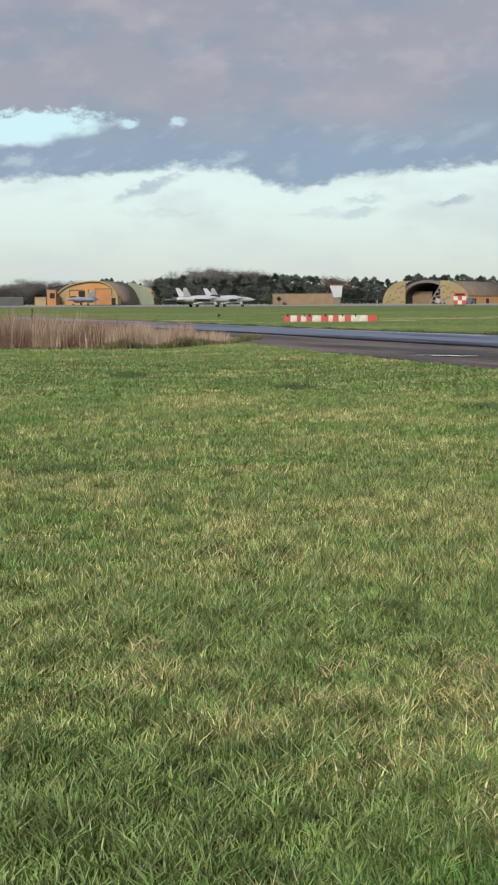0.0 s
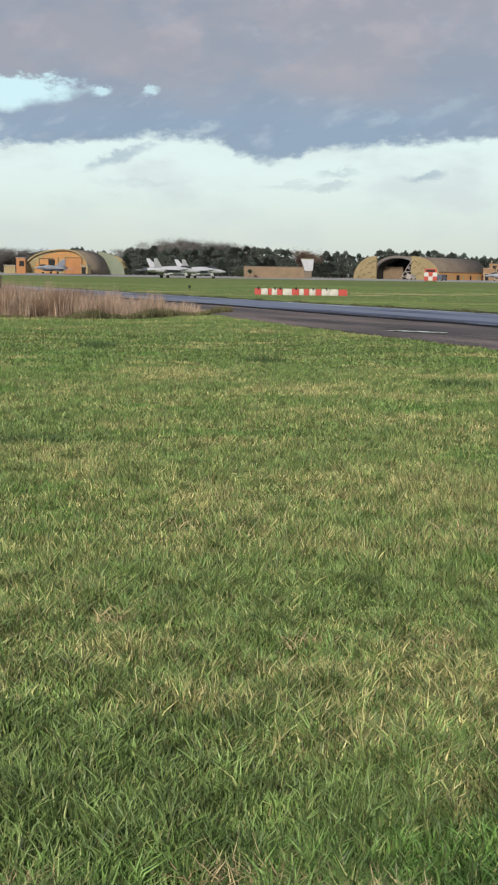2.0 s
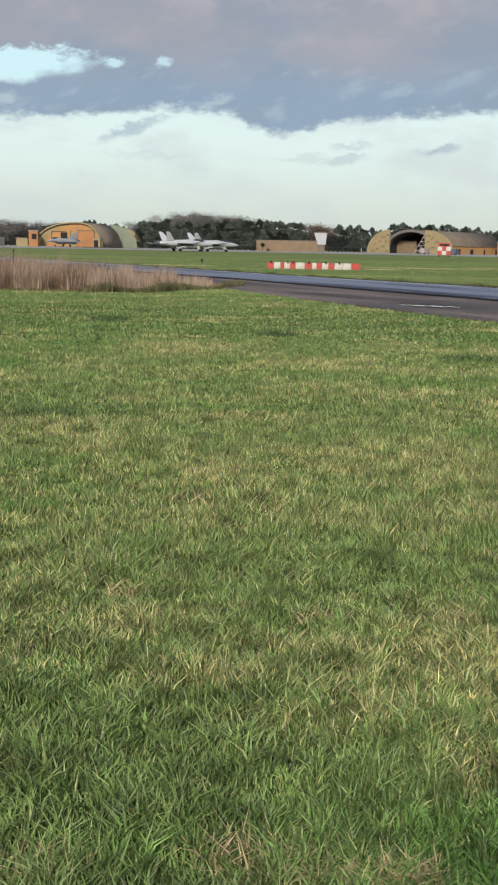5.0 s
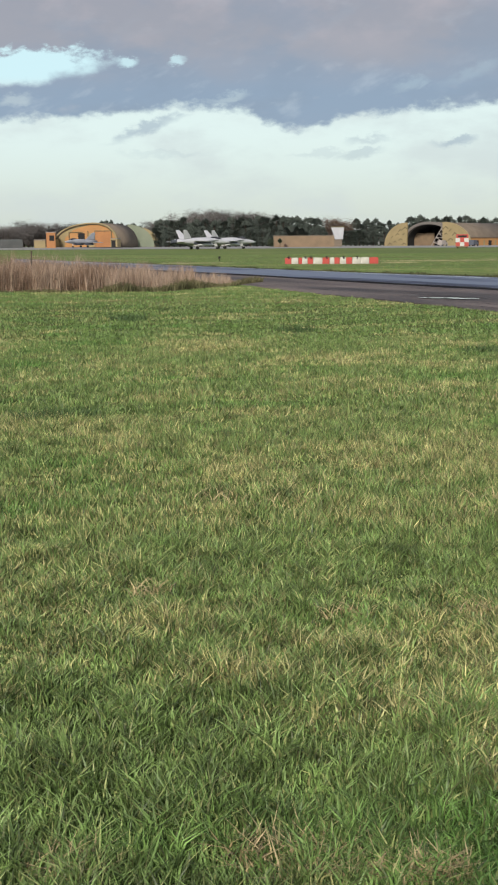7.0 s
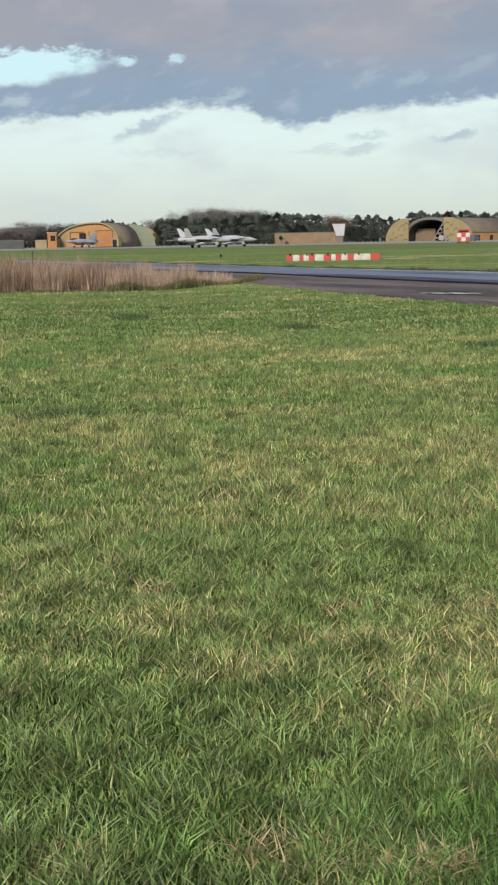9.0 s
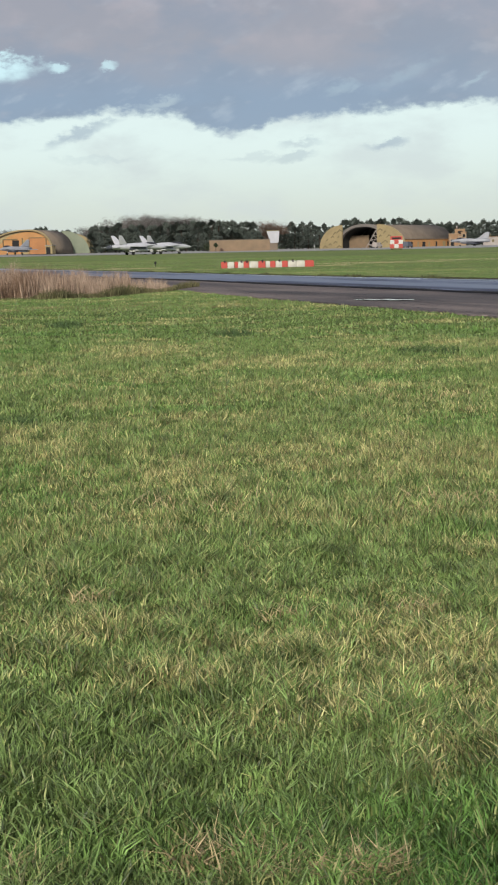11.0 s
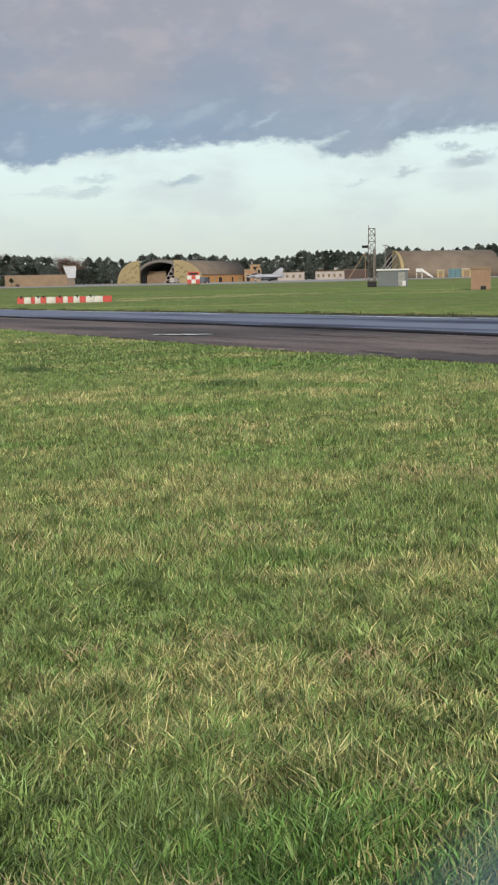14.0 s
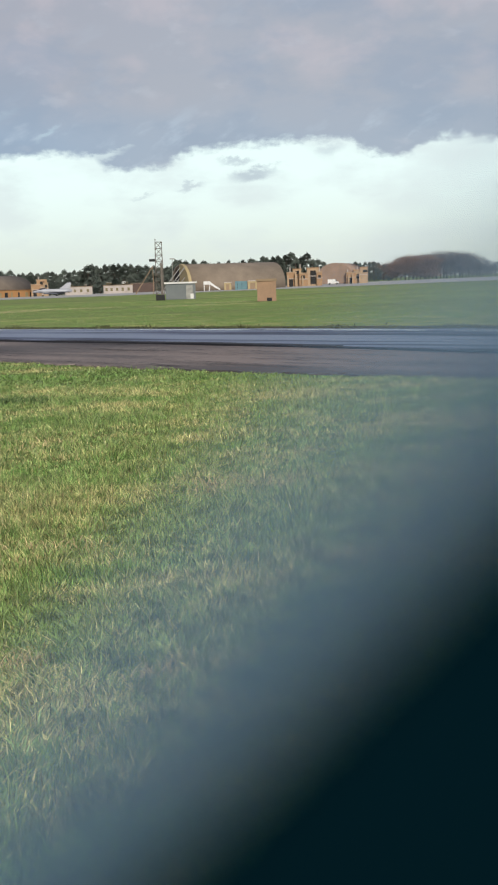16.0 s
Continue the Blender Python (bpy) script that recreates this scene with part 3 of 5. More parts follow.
def hangar_behind():
    side_leaf(-5.7, 458, 9.9, 8.5, M_GREENP, "arched aircraft shelter with faded green door leaf", 2)
    side_leaf(-5.15, 478, 7.6, 7.6, M_TAN, "farther aircraft shelter with faded tan door leaf", 0)


def lattice(parent, name, x0, x1, y, h, material, r=0.16):
    bm = bmesh.new()
    rod(bm, (x0, y, 0), (x1, y, h), r)
    rod(bm, (x1, y, 0), (x1, y, h), r)
    for i in range(1, 5):
        z = h * i / 5
        xa = x0 + (x1 - x0) * i / 5
        rod(bm, (xa, y, z), (x1, y, z), r * 0.8)
        rod(bm, (xa, y, z), (x1, y, z - h / 5), r * 0.8)
    return part(name, bm, material, parent, "pale steel bracing truss")


def hangar_open():
    """Shelter with its two door leaves rolled apart; the dark hall shows between them."""
    top = empty("aircraft_shelter", pose(70.6, 466.5, rise(70, 466) - 0.3, 0, 0, -40), "open arched aircraft shelter with tan camouflaged doors", "hangar", "aircraft shelters")
    part("roof", vault(bmesh.new(), 11.6, 9.3, 0.0, 52.0, 0.6), M_ROOF, top, "brown weathered barrel roof", True)
    part("front_rim", vault(bmesh.new(), 11.7, 9.5, -1.5, 0.02, 1.0), M_RIM, top, "grey concrete arch rim")
    part("rear_wall", prism(bmesh.new(), arch(11.0, 8.7), 51.0, 51.6), M_ROOF, top)
    # Added dark skin and rear sheet; their colour stands for the hall's shade.
    part("lining", vault(bmesh.new(), 10.9, 8.6, 0.3, 16.0, 0.2), M_DARK, top, "added inner skin, coloured dark for the hall's shade")
    part("curtain", prism(bmesh.new(), arch(10.8, 8.5), 12.0, 12.3), M_DARK, top, "added dark sheet for the shade deep in the hall")
    part("inner_wall", boxed(-10.2, 5.0, 0, -1.2, 5.4, 5.2), M_BROWNW, top, "tan inner blast wall")
    for flip, x, w in ((True, -8.6, 10.4), (False, 7.4, 12.5)):
        lf = part("door_leaf", prism(bmesh.new(), [(x + u, z) for u, z in leaf_outline(w, 9.3, flip)], -3.2, -2.4), M_TAN, top, "tan camouflaged sliding door leaf")
        rnd = random.Random(int(w * 10))
        s = -1 if flip else 1
        for u, v in ((0.1, 0.82), (0.3, 0.72), (0.12, 0.55), (0.42, 0.56), (0.62, 0.44), (0.28, 0.34), (0.52, 0.24), (0.12, 0.16), (0.76, 0.16)):
            px, pz, k, t = x + s * u * w, v * 9.3, rnd.uniform(0.7, 1.3), rnd.uniform(0.2, 0.34)
            d = rnd.uniform(0.6, 1.0)
            sub = bmesh.new()
            prism(sub, [(px - k, pz - k * d), (px - k + t, pz - k * d - t * 0.5), (px + t * 0.6, pz - t), (px + t * 0.3, pz + t * 0.5)], -3.24, -3.2)
            if rnd.random() < 0.6:
                prism(sub, [(px + t * 0.3, pz + t * 0.5), (px + t * 0.6, pz - t), (px + k * 0.9, pz - k * 0.8), (px + k, pz - k * 0.5)], -3.24, -3.2)
            part("camouflage_mark", sub, M_CAMO, lf, "dark zigzag camouflage paint")
    lattice(top, "door_truss", 1.6, 7.2, -2.0, 8.4, M_PALE)
    # low ochre annexe along the flank
    an = part("annexe", boxed(11.2, 3.0, 0.0, 15.0, 47.0, 3.3), M_ORANGE, top, "ochre flat-roofed annexe")
    part("flat_roof", boxed(11.0, 2.8, 3.3, 15.3, 47.2, 3.55), M_ROOF, an)
    for i, y in enumerate((6, 10, 15, 19, 24, 30, 36, 40, 44)):
        part("door", boxed(15.0, y, 0.0, 15.06, y + (1.2 if i % 3 else 2.4), 2.3), M_DARK if i % 2 else M_TAN, an)
    return top


def hangar_flank():
    """Shelter seen broadside, its front with one tan leaf and a bracing frame at one end."""
    x, y = far(19.62, 398)
    top = empty("aircraft_shelter", pose(x, y, rise(x, y), 0, 0, -93), "long arched aircraft shelter with brown roof seen broadside", "hangar", "aircraft shelters")
    part("roof", vault(bmesh.new(), 12.0, 9.0, 0.0, 32.6, 0.6), M_ROOF, top, "brown weathered barrel roof", True)
    part("rear_wall", prism(bmesh.new(), arch(11.4, 8.4), 31.6, 32.1), M_ROOF, top)
    # Added wall, coloured dark in place of the shade behind the trusses.
    part("inner_wall", prism(bmesh.new(), arch(11.4, 8.4), 0.6, 1.0), M_DARK, top, "added dark wall for the shade inside the front")
    part("door_leaf", prism(bmesh.new(), [(4 + u, z) for u, z in leaf_outline(11, 9.1, False)], -1.6, -0.6), M_TAN, top, "tan sliding door leaf")
    for xx in (4.5, 10.0):
        bm = bmesh.new()
        rod(bm, (xx, -8.0, 0), (xx, -1.6, 7.8), 0.16)
        rod(bm, (xx, -5.5, 0), (xx, -1.6, 4.6), 0.14)
        rod(bm, (xx, -8.0, 0), (xx, -1.6, 0.4), 0.15)
        rod(bm, (xx, -4.8, 3.9), (xx, -1.6, 2.0), 0.12)
        part("door_truss", bm, M_STEEL, top, "pale steel bracing truss")
    return top


hangar_closed(), hangar_behind(), hangar_open(), hangar_flank()


def hangar_small():
    x, y = far(27.0, 486)
    top = empty("aircraft_shelter", pose(x, y, rise(x, y) + 0.2, 0, 0, -40), "distant arched aircraft shelter with brown roof", "hangar", "aircraft shelters")
    part("roof", vault(bmesh.new(), 8.0, 8.4, 0.0, 24.0), M_ROOF2, top, "brown barrel roof", True)
    part("front_wall", prism(bmesh.new(), arch(7.6, 8.0), -0.2, 0.4), M_ROOF2, top, "brown front wall")
    part("rear_wall", prism(bmesh.new(), arch(7.4, 7.8), 23.0, 23.5), M_ROOF2, top)


hangar_small()


# ---- buildings ----
def facing(azimuth, dist, lift=0.0):
    x, y = far(azimuth, dist)
    return pose(x, y, rise(x, y) + lift, 0, 0, -azimuth)


def building(name, label, category, azimuth, dist, width, height, depth, wall, roof, openings=(), over=0.25, lift=0.0, turn=0.0, group=""):
    """A flat-roofed block; openings are (x, z, width, height, material) on its front."""
    top = empty(name, facing(azimuth, dist, lift) @ pose(0, 0, 0, 0, 0, turn), label, category, group)
    w = part("wall", boxed(-width / 2, 0, 0, width / 2, depth, height), wall, top)
    part("flat_roof", boxed(-width / 2 - over, -over, height, width / 2 + over, depth + over, height + 0.22), roof, top)
    for x, z, ww, hh, m in openings:
        o = part("door" if z < 0.3 else "window", boxed(x - ww / 2, -0.06, z, x + ww / 2, -0.004, z + hh), m, w)
    return top


building("blast_wall", "long low brown blast wall with flat top", "wall", 2.66, 401, 20.2, 3.6, 1.2, M_BROWNW, M_ROOF, over=0.05)
building("low_building", "pale single-storey building with flat roof", "building", 14.76, 481, 10.8, 3.2, 9, M_PALE, M_BROWNW, [(x, 1.1, 0.9, 1.1, M_CAMO) for x in (-4, -1.5, 1, 3.6)], group="low buildings")
building("low_building", "pale single-storey building with a row of windows", "building", 16.62, 481, 11.6, 3.2, 9, M_PALE, M_BROWNW, [(x, 1.0, 0.9, 1.2, M_CAMO) for x in (-4.6, -2.6, -0.4, 1.8, 4.2)], group="low buildings")
building("low_building", "dark brown low building behind the apron", "building", 17.8, 486, 9.6, 3.6, 9, mat("dark_brown_wall", (0.09, 0.06, 0.05), None, 0.5, 0.85), M_ROOF, group="low buildings")
building("ochre_building", "small ochre plant building with white slab roof", "building", -9.3, 436, 3.2, 5.5, 6, M_ORANGE2, M_PALE, [(0.3, 2.6, 1.7, 1.9, M_DARK)], group="ochre buildings")
building("ochre_building", "low pale ochre store with flat roof", "building", -9.82, 437, 4.0, 2.8, 6, M_TAN, M_PALE, group="ochre buildings")
building("equipment_shed", "grey flat-roofed equipment shed by the mast", "shed", 19.6, 165, 4.1, 2.15, 3.0, M_SHED, M_WHITE, [(1.2, 0.0, 0.9, 1.9, M_STEEL)], over=0.2)
building("brick_hut", "square orange brick hut on the grass", "hut", 23.72, 117, 1.86, 1.95, 1.86, M_BRICK, M_BROWNW, [(0.25, 0.0, 0.5, 0.34, M_DARK)], over=0.08)
building("container", "teal steel shipping container beside the shelter", "container", 22.5, 372, 3.8, 2.4, 2.4, M_TEAL, M_TEAL, [(-1.2, 0.15, 0.08, 2.1, M_DARK), (0.2, 0.15, 0.08, 2.1, M_DARK)], over=0.0)
building("store", "pale tan lock-up store beside the shelter", "store", 23.05, 371, 3.0, 2.5, 3.0, M_TAN, M_PALE, [(0, 0.0, 1.6, 2.0, M_BROWNW)], over=0.1)
building("store", "pale tan small store beside the shelter", "store", 21.85, 371, 2.2, 2.3, 3.0, M_TAN, M_PALE, [(0, 0.0, 1.0, 1.9, M_BROWNW)], over=0.1)
building("perimeter_wall", "long grey concrete wall beyond the apron", "wall", -11.9, 445, 20, 2.9, 0.4, mat("weathered_wall", (0.1, 0.105, 0.105), (0.075, 0.08, 0.08), 0.3, 0.85), M_SHED, over=0.02)




def roof_unit(azimuth, dist, z, w, h, paint, label):
    """Louvred plant box on a flat roof."""
    top = empty("roof_unit", facing(azimuth, dist, z), label, "roof unit", "roof plant")
    part("casing", boxed(-w / 2, -0.6, 0.0, w / 2, 0.6, h, 0.04), paint, top)
    part("lid", boxed(-w / 2 - 0.06, -0.66, h, w / 2 + 0.06, 0.66, h + 0.08), M_STEEL, top)
    for k in range(3):
        part("louvre", boxed(-w / 2 + 0.1, -0.64, h * (0.2 + 0.25 * k), w / 2 - 0.1, -0.604, h * (0.3 + 0.25 * k)), M_DARK, top)


for az_, w_, h_, p_ in ((14.4, 1.4, 0.7, M_CAMO), (15.1, 1.0, 0.5, M_PALE), (16.2, 2.0, 0.7, M_CAMO), (16.9, 1.4, 0.9, M_WHITE), (17.05, 0.9, 0.6, M_CAMO)):
    roof_unit(az_, 484, rise(*far(az_, 481)) + 3.42, w_, h_, p_, "small louvred plant box on the low roof")


def cabinet(azimuth, dist):
    top = empty("meter_cabinet", facing(azimuth, dist), "small white meter cabinet beside the grey shed", "cabinet")
    b = part("body", boxed(-0.22, 0, 0.1, 0.22, 0.3, 0.75, 0.02), M_WHITE, top)
    part("door", boxed(-0.18, -0.02, 0.16, 0.18, -0.002, 0.7), M_WHITE, b)
    part("plinth", boxed(-0.24, -0.02, 0.0, 0.24, 0.32, 0.1), M_CONC, top)


cabinet(20.14, 162)
M_OCHRE = mat("weathered_ochre", (0.36, 0.225, 0.125), (0.26, 0.165, 0.095), 0.25, 0.85)
M_OCHRE2 = mat("pale_weathered_ochre", (0.38, 0.275, 0.175), (0.29, 0.21, 0.135), 0.25, 0.85)


def plant_block(azimuth, dist, blocks, label, bays=(), stacks=(), fins=()):
    """Stepped plant building: blocks are (x0, x1, height, set-back, pale), bays dark openings, fins buttresses, stacks vent pipes."""
    top = empty("plant_building", facing(azimuth, dist), label, "building", "ochre plant buildings")
    for x0, x1, h, back, pale in blocks:
        h *= 0.93
        w = part("wall", boxed(x0, back, 0, x1, back + 7, h), M_OCHRE2 if pale else M_OCHRE, top)
        part("parapet", boxed(x0 - 0.15, back - 0.2, h, x1 + 0.15, back + 7.2, h + 0.35), M_OCHRE if pale else M_OCHRE2, w)
        part("ledge", boxed(x0 - 0.05, back - 0.35, h * 0.55, x1 + 0.05, back, h * 0.55 + 0.25), M_PALE, w)
    for x, z, ww, hh, back in bays:
        part("opening", boxed(x - ww / 2, back - 0.08, z, x + ww / 2, back - 0.01, z + hh), M_DARK, top, "dark opening")
    for x, h in fins:
        part("buttress", prism(bmesh.new(), [(x - 0.25, 0), (x + 0.25, 0), (x + 0.25, h), (x - 0.25, h)], -1.4, 0.0), M_OCHRE2, top)
    for x, z, h in stacks:
        part("vent_pipe", rodded((x, 2.0, z), (x, 2.0, z + h), 0.22, 8), M_PALE, top, "pale vent pipe")
    return top


plant_block(12.95, 497, [(-3.6, 0.2, 5.0, 0, False), (-1.2, 2.9, 7.0, 1.2, False), (1.4, 3.4, 5.6, -0.6, True)], "stepped ochre plant building beside the shelter", [(1.0, 4.8, 1.8, 1.2, 1.2), (-2.2, 0.0, 1.6, 2.6, 0), (2.5, 3.4, 1.0, 1.2, -0.6)], [(-0.4, 7.0, 1.0)], [(-3.0, 3.6), (0.4, 4.2)])
plant_block(25.2, 424, [(-3.8, -0.4, 5.2, 0, False), (-1.6, 1.4, 6.4, 1.4, True), (0.6, 3.6, 4.8, -0.5, False)], "stepped weathered ochre plant building with buttresses", [(-2.3, 0.0, 1.4, 2.8, 0), (2.0, 2.6, 1.4, 1.2, -0.5), (0.0, 4.4, 1.2, 1.2, 1.4)], [(-2.6, 5.2, 1.7), (1.0, 6.4, 1.4)], [(-3.4, 4.0), (-0.7, 5.0), (1.8, 3.6)])
plant_block(26.0, 428, [(-2.6, 1.6, 6.6, 0, True), (0.9, 2.8, 5.0, -1.0, False)], "pale ochre plant building with a tall dark bay", [(-0.4, 0.6, 2.0, 4.8, 0), (1.9, 2.6, 1.0, 1.2, -1.0)], [(1.9, 5.0, 1.6)], [(-2.3, 5.6)])
plant_block(28.05, 482, [(-4.4, -0.6, 4.6, 0, False), (-1.4, 2.0, 5.6, 1.0, True), (1.2, 4.2, 6.6, 0, True)], "long stepped ochre plant building near the wood", [(3.2, 4.3, 1.8, 1.0, 0), (-2.8, 0.0, 1.6, 2.6, 0), (0.2, 2.0, 1.2, 1.6, 1.0)], [(-3.9, 4.6, 1.2), (0.0, 5.6, 1.2)], [(-3.4, 3.6), (-1.9, 4.0), (0.9, 4.6)])


def white_panel():
    """Tall white sheeted screen that narrows downwards, on a dark stand."""
    top = empty("white_screen", facing(4.25, 418), "white sheeted screen on a dark stand", "screen")
    part("stand", prism(bmesh.new(), [(-1.4, 0), (1.6, 0), (1.6, 2.6), (-1.2, 2.6)], 0.0, 1.6), M_ROOF, top, "dark brown stand")
    part("sheet", prism(bmesh.new(), [(-0.8, 2.5), (1.95, 2.6), (2.3, 6.8), (-2.3, 7.0)], -0.3, 0.9), mat("dull_white_sheet", (0.5, 0.51, 0.54), (0.42, 0.43, 0.46), 0.8, 0.7), top, "white sheeting")
    part("top_rail", boxed(-2.3, -0.35, 6.6, 2.35, 0.95, 6.95), M_CAMO, top, "dark top rail")


def mast():
    """Square lattice mast with a lamp bracket and a thin aerial."""
    top = empty("lattice_mast", facing(18.62, 160), "tall square steel lattice mast with equipment bracket", "mast")
    h, s, s2 = 7.7, 0.55, 0.42
    c = [(-1, -1), (1, -1), (1, 1), (-1, 1)]
    for x, y in c:
        part("leg", rodded((x * s, y * s, 0), (x * s2, y * s2, h), 0.055), M_MAST, top)
    n = 9
    for i in range(n):
        z0, z1 = h * i / n, h * (i + 1) / n
        a, b = s + (s2 - s) * i / n, s + (s2 - s) * (i + 1) / n
        for k in range(4):
            p, q = c[k], c[(k + 1) % 4]
            if (i + k) % 2:
                p, q = q, p
            part("brace", rodded((p[0] * a, p[1] * a, z0), (q[0] * b, q[1] * b, z1), 0.035, 4), M_MAST, top)
            part("brace", rodded((c[k][0] * b, c[k][1] * b, z1), (c[(k + 1) % 4][0] * b, c[(k + 1) % 4][1] * b, z1), 0.035, 4), M_MAST, top)
    part("bracket", boxed(-1.3, -0.2, 5.15, -0.4, 0.2, 5.5), M_DARK, top, "dark equipment box on a bracket")
    part("aerial", rodded((-0.4, 0, h), (-0.4, 0, h + 0.4), 0.05), M_MAST, top)
    part("base_box", boxed(-0.58, -0.7, 0, 0.6, 0.6, 0.75), M_DARK, top, "dark base cabinet")
    part("ladder", boxed(0.15, -0.62, 0.0, 0.4, -0.58, 5.0), M_MAST, top, "brown rusted ladder")
    top2 = empty("lamp_post", facing(19.25, 170), "thin grey lamp post with small head", "lamp post")
    part("pole", rodded((0, 0, 0), (0, 0, 5.6), 0.06), M_STEEL, top2)
    part("head", boxed(-0.35, -0.12, 5.6, 0.35, 0.12, 5.75), M_STEEL, top2)
    top3 = empty("lean_support", facing(18.2, 330), "leaning tan timber support frame", "frame")
    part("beam", rodded((-4.4, 0, 0.0), (0.6, 0, 7.6), 0.13), M_BROWNW, top3)
    part("beam", rodded((0.6, 0, 0.0), (0.6, 0, 7.6), 0.11), M_BROWNW, top3)


def caravan():
    """Red and white chequered control caravan."""
    top = empty("control_caravan", facing(10.1, 290, -0.1) @ Matrix.Diagonal((0.95, 0.9, 1.12, 1)), "red and white chequered control caravan on the apron", "caravan")
    part("chassis", boxed(-1.5, 0, 0.25, 1.5, 2.6, 0.5), M_CAMO, top)
    body = part("body", boxed(-1.6, 0, 0.5, 1.6, 2.6, 2.2), M_WHITE, top, "white body")
    for i in range(3):
        for k in range(2):
            if (i + k) % 2 == 0:
                part("check", boxed(-1.6 + i * 1.067, -0.03, 0.5 + k * 0.85, -0.533 + i * 1.067, 0.0, 1.35 + k * 0.85), M_RED, body, "red painted square")
    part("cab_roof", boxed(-1.5, 0.2, 2.2, 1.5, 2.4, 3.0), M_RED, top, "red glazed cab")
    part("window", boxed(-1.1, 0.16, 2.35, 1.1, 0.2, 2.75), M_DARK, top)
    for x in (-1.1, 1.1):
        part("wheel", rodded((x - 0.12, 0.6, 0.3), (x + 0.12, 0.6, 0.3), 0.3, 10), M_TYRE, top)


def steps():
    top = empty("boarding_steps", facing(21.05, 368), "white wheeled access steps beside the shelter", "steps")
    part("platform", boxed(-2.3, 0, 2.0, -0.2, 1.6, 3.0), M_WHITE, top)
    part("ramp", prism(bmesh.new(), [(-0.4, 2.9), (2.8, 0.6), (2.8, 0.1), (-0.4, 2.0)], 0.1, 1.4), M_WHITE, top)
    for x in (-2.1, -0.5):
        part("leg", rodded((x, 0.8, 0), (x, 0.8, 2.0), 0.15), M_WHITE, top)


white_panel(), mast(), caravan(), steps()


def vehicle(azimuth, dist, paint, label, turn=0.0):
    top = empty("van", facing(azimuth, dist) @ pose(0, 0, 0, 0, 0, turn), label, "van", "parked vehicles")
    part("body", prism(bmesh.new(), [(-2.2, 0.4), (2.2, 0.4), (2.25, 1.1), (1.5, 1.25), (1.0, 2.0), (-2.1, 2.05)], 0, 1.8), paint, top)
    part("windscreen", prism(bmesh.new(), [(1.1, 1.3), (1.55, 1.3), (1.1, 1.9), (0.7, 1.9)], -0.02, 1.82), M_GLASS, top)
    for x in (-1.4, 1.4):
        for y in (0.05, 1.75):
            part("wheel", rodded((x, y - 0.1, 0.35), (x, y + 0.1, 0.35), 0.35, 10), M_TYRE, top)


vehicle(9.3, 440, M_PALE, "pale van parked at the foot of the open shelter", 62)
vehicle(10.75, 400, M_JETD, "dark van parked behind the chequered caravan", 68)
vehicle(26.9, 470, M_WHITE, "white van parked by the ochre building")


# ---- aircraft ----
def loft(bm, sections, n=14):
    """Skin over oval sections (x, width, height, centre z, squareness)."""
    rings = []
    for x, w, h, z, sq in sections:
        ring = []
        for i in range(n):
            a = 2 * math.pi * i / n
            c, s = math.cos(a), math.sin(a)
            ring.append(bm.verts.new((x, w / 2 * math.copysign(abs(c) ** sq, c), z + h / 2 * math.copysign(abs(s) ** sq, s))))
        rings.append(ring)
    for a, b in zip(rings, rings[1:]):
        for i in range(n):
            bm.faces.new((a[i], a[(i + 1) % n], b[(i + 1) % n], b[i]))
    bm.faces.new(rings[0]), bm.faces.new(list(reversed(rings[-1])))
    return bm


def slab(bm, pts, thick):
    """A thin tapered plate through corner points in space, with bevelled edges."""
    pts = [Vector(p) for p in pts]
    nrm = (pts[1] - pts[0]).cross(pts[2] - pts[0]).normalized() * thick / 2
    mid = sum(pts, Vector()) / len(pts)
    rim = [bm.verts.new(p) for p in pts]
    up = [bm.verts.new(mid + (p - mid) * 0.86 + nrm) for p in pts]
    dn = [bm.verts.new(mid + (p - mid) * 0.86 - nrm) for p in pts]
    bm.faces.new(up), bm.faces.new(list(reversed(dn)))
    n = len(pts)
    for i in range(n):
        j = (i + 1) % n
        bm.faces.new((rim[i], rim[j], up[j], up[i])), bm.faces.new((rim[j], rim[i], dn[i], dn[j]))
    return bm


